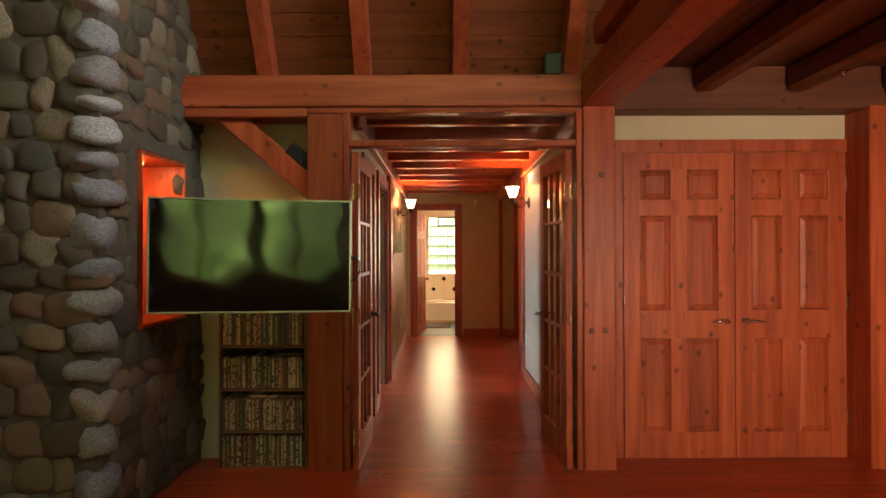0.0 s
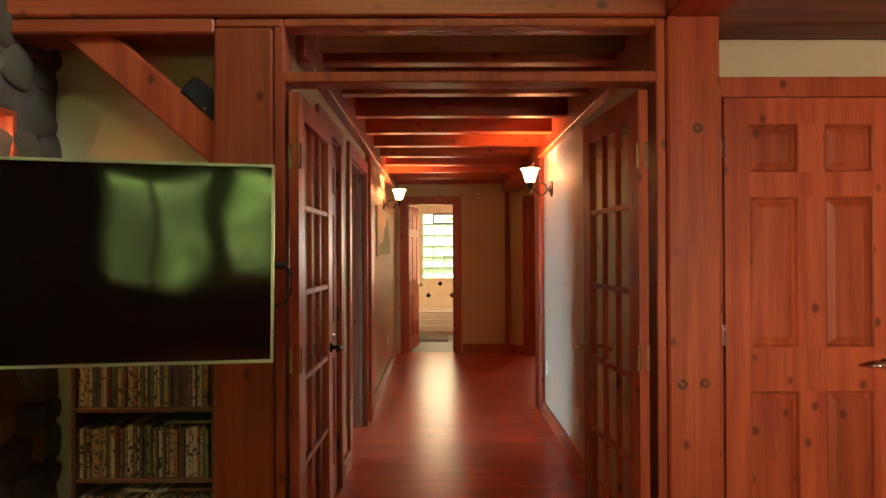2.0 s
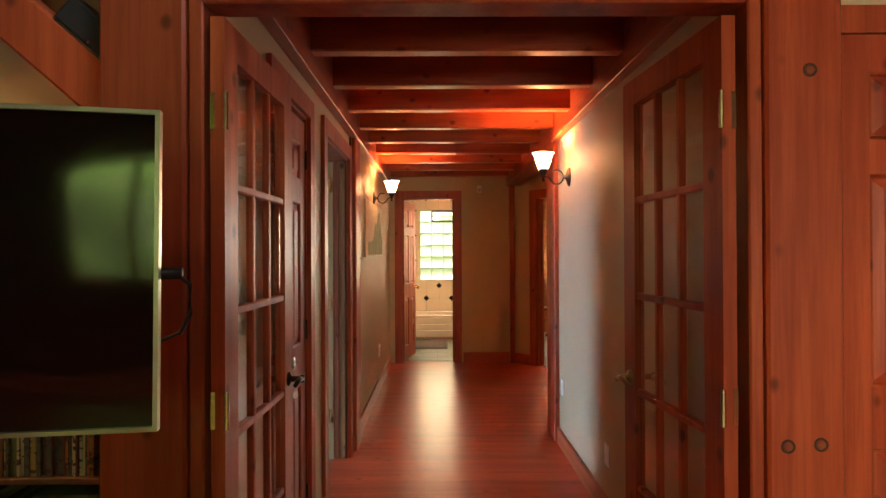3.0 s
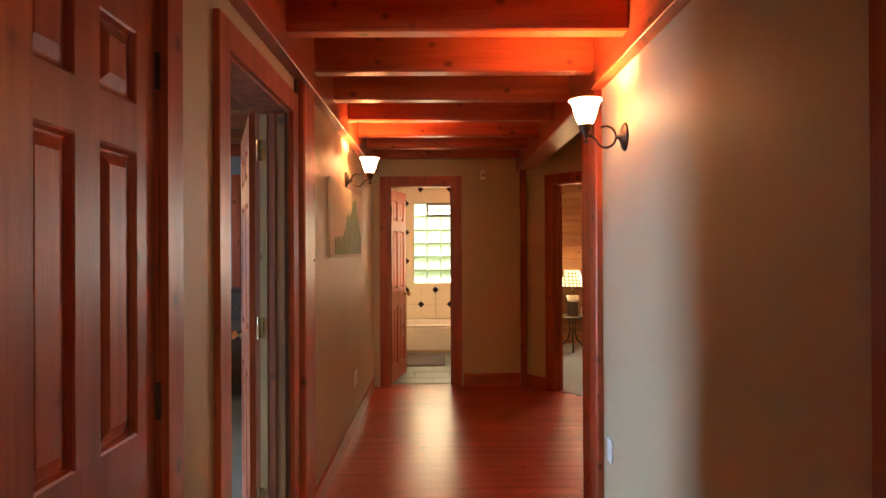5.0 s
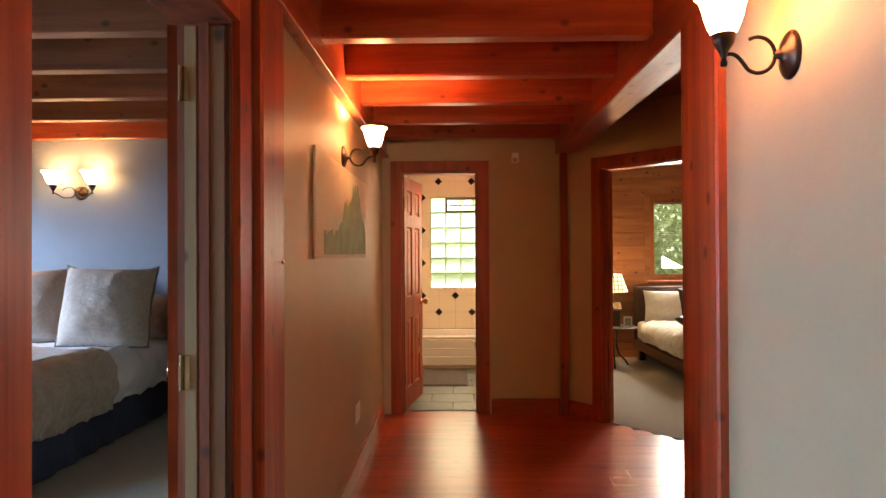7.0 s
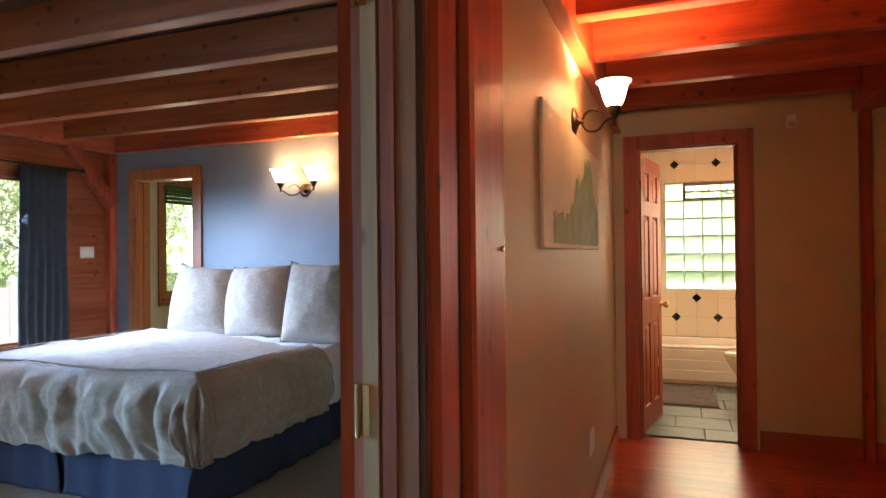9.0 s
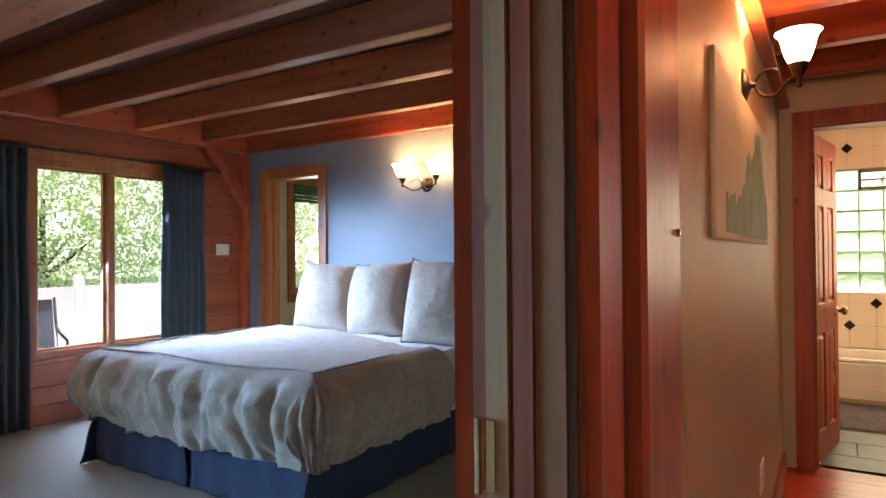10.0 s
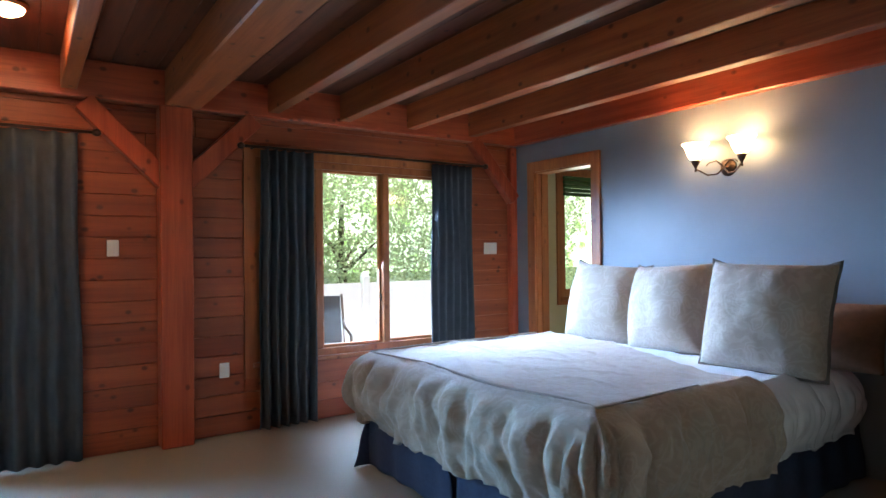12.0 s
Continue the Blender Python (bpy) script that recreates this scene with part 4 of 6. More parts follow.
# ---- bathroom ----
tub = thing("bathtub", at(-0.598, 12.42, -0.012), "white bathtub with a panelled front", "bathtub")
bm = bmesh.new()
x0, x1, y1, h = 0.0, 1.796, 0.775, 0.40
for b6 in ((x0, 0.012, 0.36, x1, 0.09, h), (x0, y1 - 0.08, 0.10, x1, y1, h), (x0, 0.09, 0.10, 0.10, y1 - 0.08, h), (x1 - 0.10, 0.09, 0.10, x1, y1 - 0.08, h), (0.1, 0.09, 0.06, x1 - 0.1, y1 - 0.08, 0.12)):
    box(bm, *b6)
chamfer(bm, 0.018, 2)
part("basin", bm, PORC, tub, "", True)
for i in range(3):
    part("front_panel", bbox(0, 0.0, 0.05 + i * 0.105, x1, 0.02, 0.05 + i * 0.105 + 0.101, 0.004), PORC, tub)
part("plinth", bbox(0, 0.01, 0, x1, 0.03, 0.047, 0.003), plain("tub_plinth", (0.55, 0.42, 0.30), 0.6), tub)
mt = thing("bath_mat", at(-0.12, 11.86, -0.008), "grey shaggy bath mat on slate tiles", "mat")
bm = bmesh.new()
nx, ny = 34, 50
rnd = random.Random(2)
grid = [[bm.verts.new((-0.29 + 0.58 * i / nx, -0.46 + 0.86 * k / ny, (0.004 if i in (0, nx) or k in (0, ny) else 0.018 + 0.012 * rnd.random()))) for i in range(nx + 1)] for k in range(ny + 1)]
for k in range(ny):
    for i in range(nx):
        bm.faces.new((grid[k][i], grid[k][i + 1], grid[k + 1][i + 1], grid[k + 1][i]))
part("tuft", bm, plain("grey_pile", (0.13, 0.12, 0.12), 0.95, 0, 0.3, 90, 0.8, 200), mt, "", True)
part("backing", bbox(-0.295, -0.465, 0, 0.295, 0.405, 0.005, 0.002), BLACK, mt)
to = thing("toilet", at(0.53, 11.85, -0.012, 90), "white porcelain toilet beside the bath", "toilet")
bm = bmesh.new()
lathe(bm, ((0.11, 0), (0.12, 0.03), (0.10, 0.12), (0.12, 0.24), (0.17, 0.34), (0.185, 0.385), (0.18, 0.40)), 28, Matrix.Translation((0, 0.05, 0)) @ Matrix.Diagonal((1, 1.28, 1, 1)))
part("bowl", bm, PORC, to, "", True)
bm = bmesh.new()
lathe(bm, ((0.19, 0.40), (0.195, 0.415), (0.19, 0.435), (0.10, 0.445), (0.01, 0.447)), 28, Matrix.Translation((0, 0.05, 0)) @ Matrix.Diagonal((1, 1.28, 1, 1)))
part("seat_lid", bm, PORC, to, "", True)
part("tank", bbox(-0.22, -0.52, 0.34, 0.22, -0.30, 0.76, 0.02, 2), PORC, to)
part("tank_lid", bbox(-0.23, -0.53, 0.762, 0.23, -0.29, 0.80, 0.01, 2), PORC, to)
part("base", bbox(-0.11, -0.45, 0.0, 0.11, -0.1, 0.36, 0.03, 2), PORC, to)
# assumed fixture for the unseen bathroom lamp
va = thing("unseen_bath_light", at(1.198, 11.55, 2.05), "assumed vanity light with lit glass globes, out of view", "wall lamp")
part("backplate", bbox(-0.02, -0.20, -0.05, 0, 0.20, 0.05, 0.006), BRASS, va)
for y in (-0.14, 0.14):
    bm = bmesh.new()
    lathe(bm, ((0.02, 0.0), (0.03, 0.02), (0.055, 0.05), (0.06, 0.08), (0.05, 0.12), (0.02, 0.14)), 20, pose(-0.02, y, 0, 0, -90, 0))
    part("globe", bm, SHADE_BED, va, "glowing glass globe", True)
# glass block window with a small vent light
gw = thing("window_glass_block", at(-0.29, 13.24, 0.93), "glass block window with a small vent light", "window", "", "structure")
BLOCK, nt, ln, b = mat("glass_block")
b.inputs["Base Color"].default_value = (0.93, 1.0, 0.88, 1)
b.inputs["Transmission Weight"].default_value = 1.0
b.inputs["Roughness"].default_value = 0.35
b.inputs["IOR"].default_value = 1.3
bump(nt, ln, b, noise_tex(nt, ln, coords(nt, ln, (1, 1, 1), True), 18, 2), 0.5, 0.02)
JOINT, nt, ln, b = mat("block_joint")
tl = nt.new("ShaderNodeBsdfTranslucent")
tl.inputs[0].default_value = (0.9, 0.9, 0.8, 1)
ms = nt.new("ShaderNodeMixShader")
ms.inputs[0].default_value = 0.7
b.inputs["Base Color"].default_value = (0.8, 0.8, 0.72, 1)
ln.new(b.outputs[0], ms.inputs[1])
ln.new(tl.outputs[0], ms.inputs[2])
ln.new(ms.outputs[0], nt["Material Output"].inputs[0])
cell_w, cell_h = 1.01 / 5, 1.22 / 6
bm = bmesh.new()
box(bm, 0.006, 0, 0.006, cell_w - 0.006, 0.08, cell_h - 0.006)
chamfer(bm, 0.012, 2)
block_me = mesh_of("glass_block", bm, BLOCK, True)
for i in range(5):
    for j in range(6):
        if j == 5 and i in (1, 2, 3):
            continue
        ob = piece("glass_block", block_me, gw, at(i * cell_w, 0, j * cell_h))
        ob.visible_shadow = False
bm = bmesh.new()
for i in range(6):
    box(bm, i * cell_w - 0.005, 0.015, 0, i * cell_w + 0.005, 0.07, 1.22)
for j in range(7):
    box(bm, 0, 0.016, j * cell_h - 0.005, 1.01, 0.069, j * cell_h + 0.005)
part("joint", bm, JOINT, gw)
bm = bmesh.new()
vx0, vx1, vz0, vz1 = cell_w + 0.004, 4 * cell_w - 0.004, 5 * cell_h + 0.004, 1.216
for a, b2, c, e in ((vx0, vz0, vx1, vz0 + 0.022), (vx0, vz1 - 0.03, vx1, vz1), (vx0, vz0, vx0 + 0.022, vz1), (vx1 - 0.022, vz0, vx1, vz1), (vx0, vz0 + 0.085, vx1, vz0 + 0.10)):
    box(bm, a, -0.01, b2, c, 0.05, e)
part("vent_frame", bm, plain("vent_metal", (0.25, 0.22, 0.18), 0.5, 0.3), gw)
# shower curtain and hooks at the end of the bath
CLOTH = plain("white_cloth", (0.78, 0.72, 0.62), 0.9, 0, 0.1, 30, 0.2, 200)


def drape(name, parent, m, width, z0, z1, folds, amp, material, label="", seed=1, flare=0.25):
    """A hanging pleated cloth: local x across, y through it."""
    rnd = random.Random(seed)
    bm = bmesh.new()
    nx, nz = folds * 10, 14
    ph = [rnd.uniform(-0.6, 0.6) for _ in range(folds + 2)]
    am = [rnd.uniform(0.6, 1.25) for _ in range(folds + 2)]
    rows = []
    for k in range(nz + 1):
        f = k / nz
        row = []
        for i in range(nx + 1):
            u = i / nx
            q = u * folds
            j = int(q)
            a = amp * (am[j] * (1 - (q - j)) + am[j + 1] * (q - j)) * (0.75 + flare * (1 - f))
            y = a * math.sin(2 * math.pi * q + (ph[j] * (1 - (q - j)) + ph[j + 1] * (q - j)) * (1.2 - f))
            x = (u - 0.5) * width * (1 + 0.10 * (1 - f)) + 0.006 * math.sin(9 * f + 5 * u)
            row.append(bm.verts.new((x, y, z0 + (z1 - z0) * f)))
        rows.append(row)
    for a, b2 in zip(rows, rows[1:]):
        for i in range(nx):
            bm.faces.new((a[i], a[i + 1], b2[i + 1], b2[i]))
    ob = part(name, bm, material, parent, label, True, m)
    sm = ob.modifiers.new("thickness", "SOLIDIFY")
    sm.thickness = 0.004
    return ob


d = thing("bath_towel", at(-0.325, 11.03, 0.0), "white towel hanging behind the bathroom door", "towel")
drape("cloth", d, at(0, 0, 0, 90), 0.16, 0.42, 1.02, 3, 0.018, CLOTH)
d2 = bmesh.new()
tube(d2, [(-0.03, 0.0, 1.05), (0.0, 0.0, 1.04), (0.01, 0, 1.02)], 0.008, 8)
part("hook", d2, BRASS, d, "brass hook", True)
timber("joist_bath", -0.598, 11.0, 2.30, 1.198, 11.1, 2.558, W_X, "stained bathroom ceiling beam")

# ---- guest bedroom ----
tb = thing("side_table", at(1.98, 12.55, 0.002), "small round dark table on curved metal legs", "table")
bm = bmesh.new()
lathe(bm, ((0.27, 0.465), (0.28, 0.472), (0.28, 0.484), (0.272, 0.49)), 40)
part("tabletop", bm, TABLE_W, tb, "", True)
for k in range(3):
    a = radians(20 + 120 * k)
    bm = bmesh.new()
    c, s = math.cos(a), math.sin(a)
    tube(bm, [(0.05 * c, 0.05 * s, 0.46), (0.04 * c, 0.04 * s, 0.25), (0.08 * c, 0.08 * s, 0.14), (0.17 * c, 0.17 * s, 0.06), (0.21 * c, 0.21 * s, 0.0)], [0.012, 0.012, 0.011, 0.011, 0.014], 8)
    part("leg", bm, BLACK, tb, "", True)
la = thing("table_lamp", at(1.98, 12.55, 0.492), "table lamp with a plaid shade on a birdhouse base, lit", "lamp")
PLAID, nt, ln, b = mat("plaid_shade")
w1, w2 = nt.new("ShaderNodeTexWave"), nt.new("ShaderNodeTexWave")
cc = coords(nt, ln)
for w_, dr in ((w1, "X"), (w2, "Z")):
    w_.bands_direction = dr
    w_.inputs["Scale"].default_value = 6.5
    ln.new(cc, w_.inputs["Vector"])
pl = mix(nt, ln, ramp(nt, ln, w1.outputs[1], 0.80, 0.9), (0.85, 0.75, 0.45), (0.10, 0.12, 0.04))
pl = mix(nt, ln, ramp(nt, ln, w2.outputs[1], 0.80, 0.9), pl, (0.14, 0.12, 0.05))
ln.new(pl, b.inputs["Base Color"])
ln.new(pl, b.inputs["Emission Color"])
b.inputs["Emission Strength"].default_value = 1.3
bm = bmesh.new()
lathe(bm, ((0.175, 0.42), (0.10, 0.64)), 32, None, False)
lathe(bm, ((0.171, 0.422), (0.097, 0.638)), 32, None, False)
part("shade", bm, PLAID, la, "plaid cloth shade glowing from within", True)
bm = bmesh.new()
lathe(bm, ((0.012, 0.27), (0.012, 0.46), (0.02, 0.47)), 14)
part("stem", bm, BRASS, la, "", True)
bm = bmesh.new()
box(bm, -0.07, -0.06, 0.0, 0.07, 0.06, 0.20)
for sgn in (-1, 1):
    box(bm, -0.085, -0.005, -0.006, 0.085, 0.10, 0.006, Matrix.Translation((0, 0, 0.285)) @ pose(0, 0, 0, -48 if sgn > 0 else 228, 0, 0))
part("birdhouse", bm, DARK_Z, la, "dark wooden birdhouse base")
for k in range(3):
    bm = bmesh.new()
    lathe(bm, ((0.016, 0), (0.016, 0.004)), 14, pose(0.03, -0.061, 0.05 + 0.055 * k, 90, 0, 0))
    part("hole", bm, BLACK, la)
d = thing("photo_frame", at(2.12, 12.42, 0.492, -8), "small white photo frame standing on the table", "photo frame")
part("frame", bbox(-0.05, -0.006, 0, 0.05, 0.006, 0.13, 0.003), WHITE, d)
part("print", bbox(-0.034, -0.009, 0.02, 0.034, -0.0065, 0.108, 0.0), plain("photo_print", (0.35, 0.4, 0.3), 0.4, 0, 0.6, 20), d)

gb = thing("guest_bed", at(3.33, 12.05, 0.002), "low dark-framed bed with a white throw in the guest room", "bed")
part("rail", bbox(-0.95, -1.0, 0.14, 0.95, 1.0, 0.26, 0.01), DARK_Z, gb)
for x in (-0.88, 0.88):
    for y in (-0.92, 0.92):
        part("leg", bbox(x - 0.04, y - 0.04, 0, x + 0.04, y + 0.04, 0.14, 0.006), BLACK, gb)
part("mattress", bbox(-0.93, -0.98, 0.262, 0.93, 0.98, 0.50, 0.05, 3), CLOTH, gb, "", True)
part("headboard", bbox(-0.95, 1.0, 0.14, 0.95, 1.05, 0.95, 0.01), DARK_Z, gb)


def soft_pillow(name, m, w, h, t, body, trim, label, flange=0.02, seed=0, group=""):
    """A plump cushion standing on its edge: local x across, y through, z up."""
    d = thing(name, m, label, "pillow", group)
    bm = bmesh.new()
    n = 26
    for sgn in (-1, 1):
        g = []
        for k in range(n + 1):
            row = []
            for i in range(n + 1):
                u, v = 2 * i / n - 1, 2 * k / n - 1
                p = (max(0.0, 1 - abs(u) ** 2.2) * max(0.0, 1 - abs(v) ** 2.2)) ** 0.55
                pinch = 1 - 0.11 * (1 - abs(v) ** 2) * abs(u) ** 3
                pinch2 = 1 - 0.16 * (1 - abs(u) ** 2) * abs(v) ** 3
                nz = noise.noise(Vector((u * 1.7 + seed, v * 1.7, sgn * 2.0 + seed))) * 0.09 + noise.noise(Vector((u * 5 + seed, v * 4, sgn + seed * 2))) * 0.045 + 0.06 * math.sin(17 * math.atan2(v - 1.15, u) + seed) * max(0.0, v) ** 2
                droop = 1 - 0.045 * abs(u) ** 3 * abs(v) ** 3
                row.append(bm.verts.new((u * w / 2 * pinch * droop, sgn * t / 2 * p * (1 + nz), (v + 1) * h / 2 * (droop if v > 0 else 1) * (1 - (1 - pinch2) * max(0.0, v) ** 4))))
            g.append(row)
        for k in range(n):
            for i in range(n):
                bm.faces.new((g[k][i], g[k][i + 1], g[k + 1][i + 1], g[k + 1][i]))
    bmesh.ops.remove_doubles(bm, verts=bm.verts[:], dist=0.0005)
    part("cover", bm, body, d, "", True)
    if flange:
        bm = bmesh.new()
        pts = []
        for s in range(60):
            q = s / 60 * 4
            e, f = int(q), q - int(q)
            u, v = ((2 * f - 1, -1), (1, 2 * f - 1), (1 - 2 * f, 1), (-1, 1 - 2 * f))[e]
            pinch = 1 - 0.11 * (1 - abs(v) ** 2) * abs(u) ** 3
            pinch2 = 1 - 0.16 * (1 - abs(u) ** 2) * abs(v) ** 3
            droop = 1 - 0.045 * abs(u) ** 3 * abs(v) ** 3
            pts.append(Vector((u * w / 2 * pinch * droop, 0, (v + 1) * h / 2 * (droop if v > 0 else 1) * (1 - (1 - pinch2) * max(0.0, v) ** 4))))
        cen = Vector((0, 0, h / 2))
        ins, outs = [], []
        for i, p in enumerate(pts):
            dirn = (p - cen).normalized()
            wob = 0.006 * math.sin(i * 1.7 + seed)
            ins.append((bm.verts.new(p - dirn * 0.01 + Vector((0, 0.004, 0))), bm.verts.new(p - dirn * 0.01 - Vector((0, 0.004, 0)))))
            outs.append((bm.verts.new(p + dirn * flange + Vector((0, 0.003 + wob, 0))), bm.verts.new(p + dirn * flange + Vector((0, wob - 0.003, 0)))))
        m_ = len(pts)
        for i in range(m_):
            j = (i + 1) % m_
            bm.faces.new((ins[i][0], ins[j][0], outs[j][0], outs[i][0]))
            bm.faces.new((ins[i][1], outs[i][1], outs[j][1], ins[j][1]))
            bm.faces.new((outs[i][0], outs[j][0], outs[j][1], outs[i][1]))
        part("flange", bm, trim, d, "", True)
    return d


def bed_cover(name, m, half, y_head, y_foot, drop, top, material, label, wob=0.03, seed=3, thick=0.03, parent=None, foot=True, rag=0.03, skew=0.0):
    """A cover that lies on a bed and hangs over its sides and foot."""
    bm = bmesh.new()
    r = 0.07
    ncol, nrow = 180, 150
    su = half + drop
    lv = (y_head - y_foot) + (drop if foot else 0)

    grid = []
    for k in range(nrow + 1):
        row = []
        for i in range(ncol + 1):
            s = (2 * i / ncol - 1) * su
            sk = skew * min(1.0, max(0.0, s / half + 0.3))
            v = sk + (lv - sk) * k / nrow
            sg = 1 if s >= 0 else -1
            ex, ey = abs(s) - (half - r), (v - (y_head - y_foot - r)) if foot else -1.0
            along = y_head - v if ex > ey else s
            if ex <= 0 and ey <= 0:
                x, y, dn, ux, uy = s, y_head - v, 0.0, 0.0, 0.0
            else:
                a = math.atan2(max(ey, 0.0), max(ex, 0.0))
                e = max(ex, ey)
                q = min(e / (r * math.pi / 2), 1)
                out = r * math.sin(q * math.pi / 2)
                dn = r * (1 - math.cos(q * math.pi / 2)) + max(0.0, e - r * math.pi / 2)
                ux, uy = sg * math.cos(a), -math.sin(a)
                cx = sg * (half - r) if ex > 0 else s
                cy = (y_foot + r) if ey > 0 else y_head - v
                x, y = cx + ux * out, cy + uy * out
                if ex > 0 and ey > 0:
                    along = 5 + a * 0.6
            pn = Vector((x * 2.2, y * 2.2, seed))
            puff = 0.013 * noise.noise(pn) + 0.005 * noise.noise(pn * 3.1)
            cr_ = 1 - abs(noise.noise(Vector((x * 1.6 + y * 3.5, y * 2.0 - x * 2.5, seed + 9))))
            ridge = 0.007 * max(0.0, cr_ - 0.80) / 0.20
            flat = max(0.0, 1 - dn / 0.08)
            seam = 0.016 * math.exp(-((min(-ex, -ey if foot else 9.0) - 0.02) / 0.011) ** 2)
            z = top - dn + (puff + ridge) * flat + seam
            hang = min(1.0, max(0.0, dn - 0.01) / 0.12)
            gather = 1.6 * abs(math.sin(along * 12.5 + 2.2 * noise.noise(Vector((along * 2.3, seed, 0))) + 0.9 * noise.noise(Vector((along * 3, dn * 5, seed))))) ** 0.55 - 1.0
            w_ = wob * hang * (0.75 * gather * (1.15 - min(1.0, dn / max(drop, 0.01)) * 0.75) + 0.7 * noise.noise(Vector((along * 4.5, dn * 3.0, seed + 2))) + 0.6 * noise.noise(Vector((along * 11, dn * 6.0, seed + 4))) + 0.3 * noise.noise(Vector((along * 24, dn * 10.0, seed + 6))))
            bulge = 0.055 * math.sin(min(1.0, dn / max(drop, 0.01)) * math.pi) + 0.02 * hang
            x += ux * (w_ + bulge)
            y += uy * (w_ + bulge)
            z += hang * rag * (0.5 * gather + noise.noise(Vector((along * 3, seed, 7))))
            row.append(bm.verts.new((x, y, z)))
        grid.append(row)
    for k in range(nrow):
        for i in range(ncol):
            bm.faces.new((grid[k][i], grid[k + 1][i], grid[k + 1][i + 1], grid[k][i + 1]))
    ob = solid(name, bm, material, label, "bedding", smooth=True) if parent is None else part(name, bm, material, parent, label, True)
    if parent is None:
        ob.matrix_world = m
    sm = ob.modifiers.new("thickness", "SOLIDIFY")
    sm.thickness, sm.offset = thick, -1
    return ob


bed_cover("white_throw", at(3.33, 12.05, 0.002), 0.95, 0.55, -0.6, 0.22, 0.545, CLOTH, "crumpled white throw over the guest bed", 0.03, 8, 0.02)
soft_pillow("bed_pillow", pose(2.72, 12.72, 0.50, -20, 0, -10), 0.62, 0.46, 0.2, CLOTH, CLOTH, "white pillow leaning at the head of the guest bed", 0.0, 4)
soft_pillow("bed_pillow", pose(3.06, 12.55, 0.50, -20, 0, 0), 0.5, 0.5, 0.16, BLACK, BLACK, "black cushion leaning on the guest bed", 0.0, 5)
soft_pillow("bed_pillow", pose(2.86, 11.85, 0.54, -72, 0, 35), 0.42, 0.34, 0.14, BLACK, BLACK, "black cushion lying on the white throw", 0.0, 6)
d = thing("window_blind", at(2.68, 13.20, 1.05), "pale slatted blind over the guest window", "blind")
for i in range(26):
    part("slat", bbox(0, -0.012, 0.30 + i * 0.028, 0.70, 0.012, 0.302 + i * 0.028, 0), WHITE, d)

# ---- master bedroom ----
LINEN, nt, ln, b = mat("taupe_linen")
cc = coords(nt, ln)
vo = nt.new("ShaderNodeTexVoronoi")
vo.feature = "SMOOTH_F1"
vo.inputs["Scale"].default_value = 7.0
wp = nt.new("ShaderNodeVectorMath")
wp.operation = "MULTIPLY_ADD"
nzz = nt.new("ShaderNodeTexNoise")
nzz.inputs["Scale"].default_value = 6.0
ln.new(cc, nzz.inputs["Vector"])
ln.new(nzz.outputs[1], wp.inputs[0])
wp.inputs[1].default_value = (0.35, 0.35, 0.35)
ln.new(cc, wp.inputs[2])
ln.new(wp.outputs[0], vo.inputs["Vector"])
wv = nt.new("ShaderNodeMath")
wv.operation = "SINE"
sc = nt.new("ShaderNodeMath")
sc.operation = "MULTIPLY"
ln.new(vo.outputs["Distance"], sc.inputs[0])
sc.inputs[1].default_value = 38.0
ln.new(sc.outputs[0], wv.inputs[0])
ln.new(mix(nt, ln, ramp(nt, ln, wv.outputs[0], -0.2, 0.7), (0.37, 0.285, 0.218), (0.415, 0.325, 0.252)), b.inputs["Base Color"])
b.inputs["Roughness"].default_value = 0.75
b.inputs["Sheen Weight"].default_value = 0.25
wr = nt.new("ShaderNodeMath")
wr.operation = "MULTIPLY_ADD"
ln.new(noise_tex(nt, ln, cc, 9, 7, 0.62), wr.inputs[0])
wr.inputs[1].default_value = 6.0
ln.new(noise_tex(nt, ln, cc, 220, 3), wr.inputs[2])
bump(nt, ln, b, wr.outputs[0], 0.5, 0.007)
SHEET = plain("white_sheet", (0.72, 0.70, 0.72), 0.85, 0, 0.05, 12)
NAVY = plain("navy_skirt", (0.035, 0.045, 0.085), 0.9, 0, 0.2, 40, 0.2, 300)
BROWN = plain("brown_pillow_cloth", (0.22, 0.11, 0.06), 0.85, 0, 0.2, 30, 0.2, 300)
PIPING = plain("seam_cloth", (0.30, 0.24, 0.195), 0.8, 0, 0.2, 30)
EDGE = plain("taupe_piping", (0.13, 0.105, 0.085), 0.8, 0, 0.2, 30)

bx0, bx1, by0, by1 = -4.44, -2.52, 8.13, 10.36
BC = (bx0 + bx1) / 2
bed = thing("bed", at(BC, (by0 + by1) / 2, 0.001), "wide made bed with a dark blue pleated skirt", "bed")
hw, hl = (bx1 - bx0) / 2, (by1 - by0) / 2
part("box_spring", bbox(-hw + 0.02, -hl + 0.02, 0.06, hw - 0.02, hl, 0.38, 0.02), NAVY, bed)
part("mattress", bbox(-hw, -hl, 0.382, hw, hl, 0.645, 0.06, 3), SHEET, bed, "white fitted mattress", True)
for sgn in (-1, 1):
    drape("skirt_side", bed, at(sgn * (hw + 0.004), 0, 0, 90), 2 * hl, 0.006, 0.375, 10, 0.008, NAVY, "dark blue pleated bed skirt", 3 + sgn, 0.6)
for a, b2 in ((-hw, -0.03), (0.03, hw)):
    drape("skirt_foot", bed, at((a + b2) / 2, -hl - 0.006, 0), (b2 - a) * 0.95, 0.006, 0.375, 4, 0.007, NAVY, "dark blue pleated bed skirt", 7, 0.8)
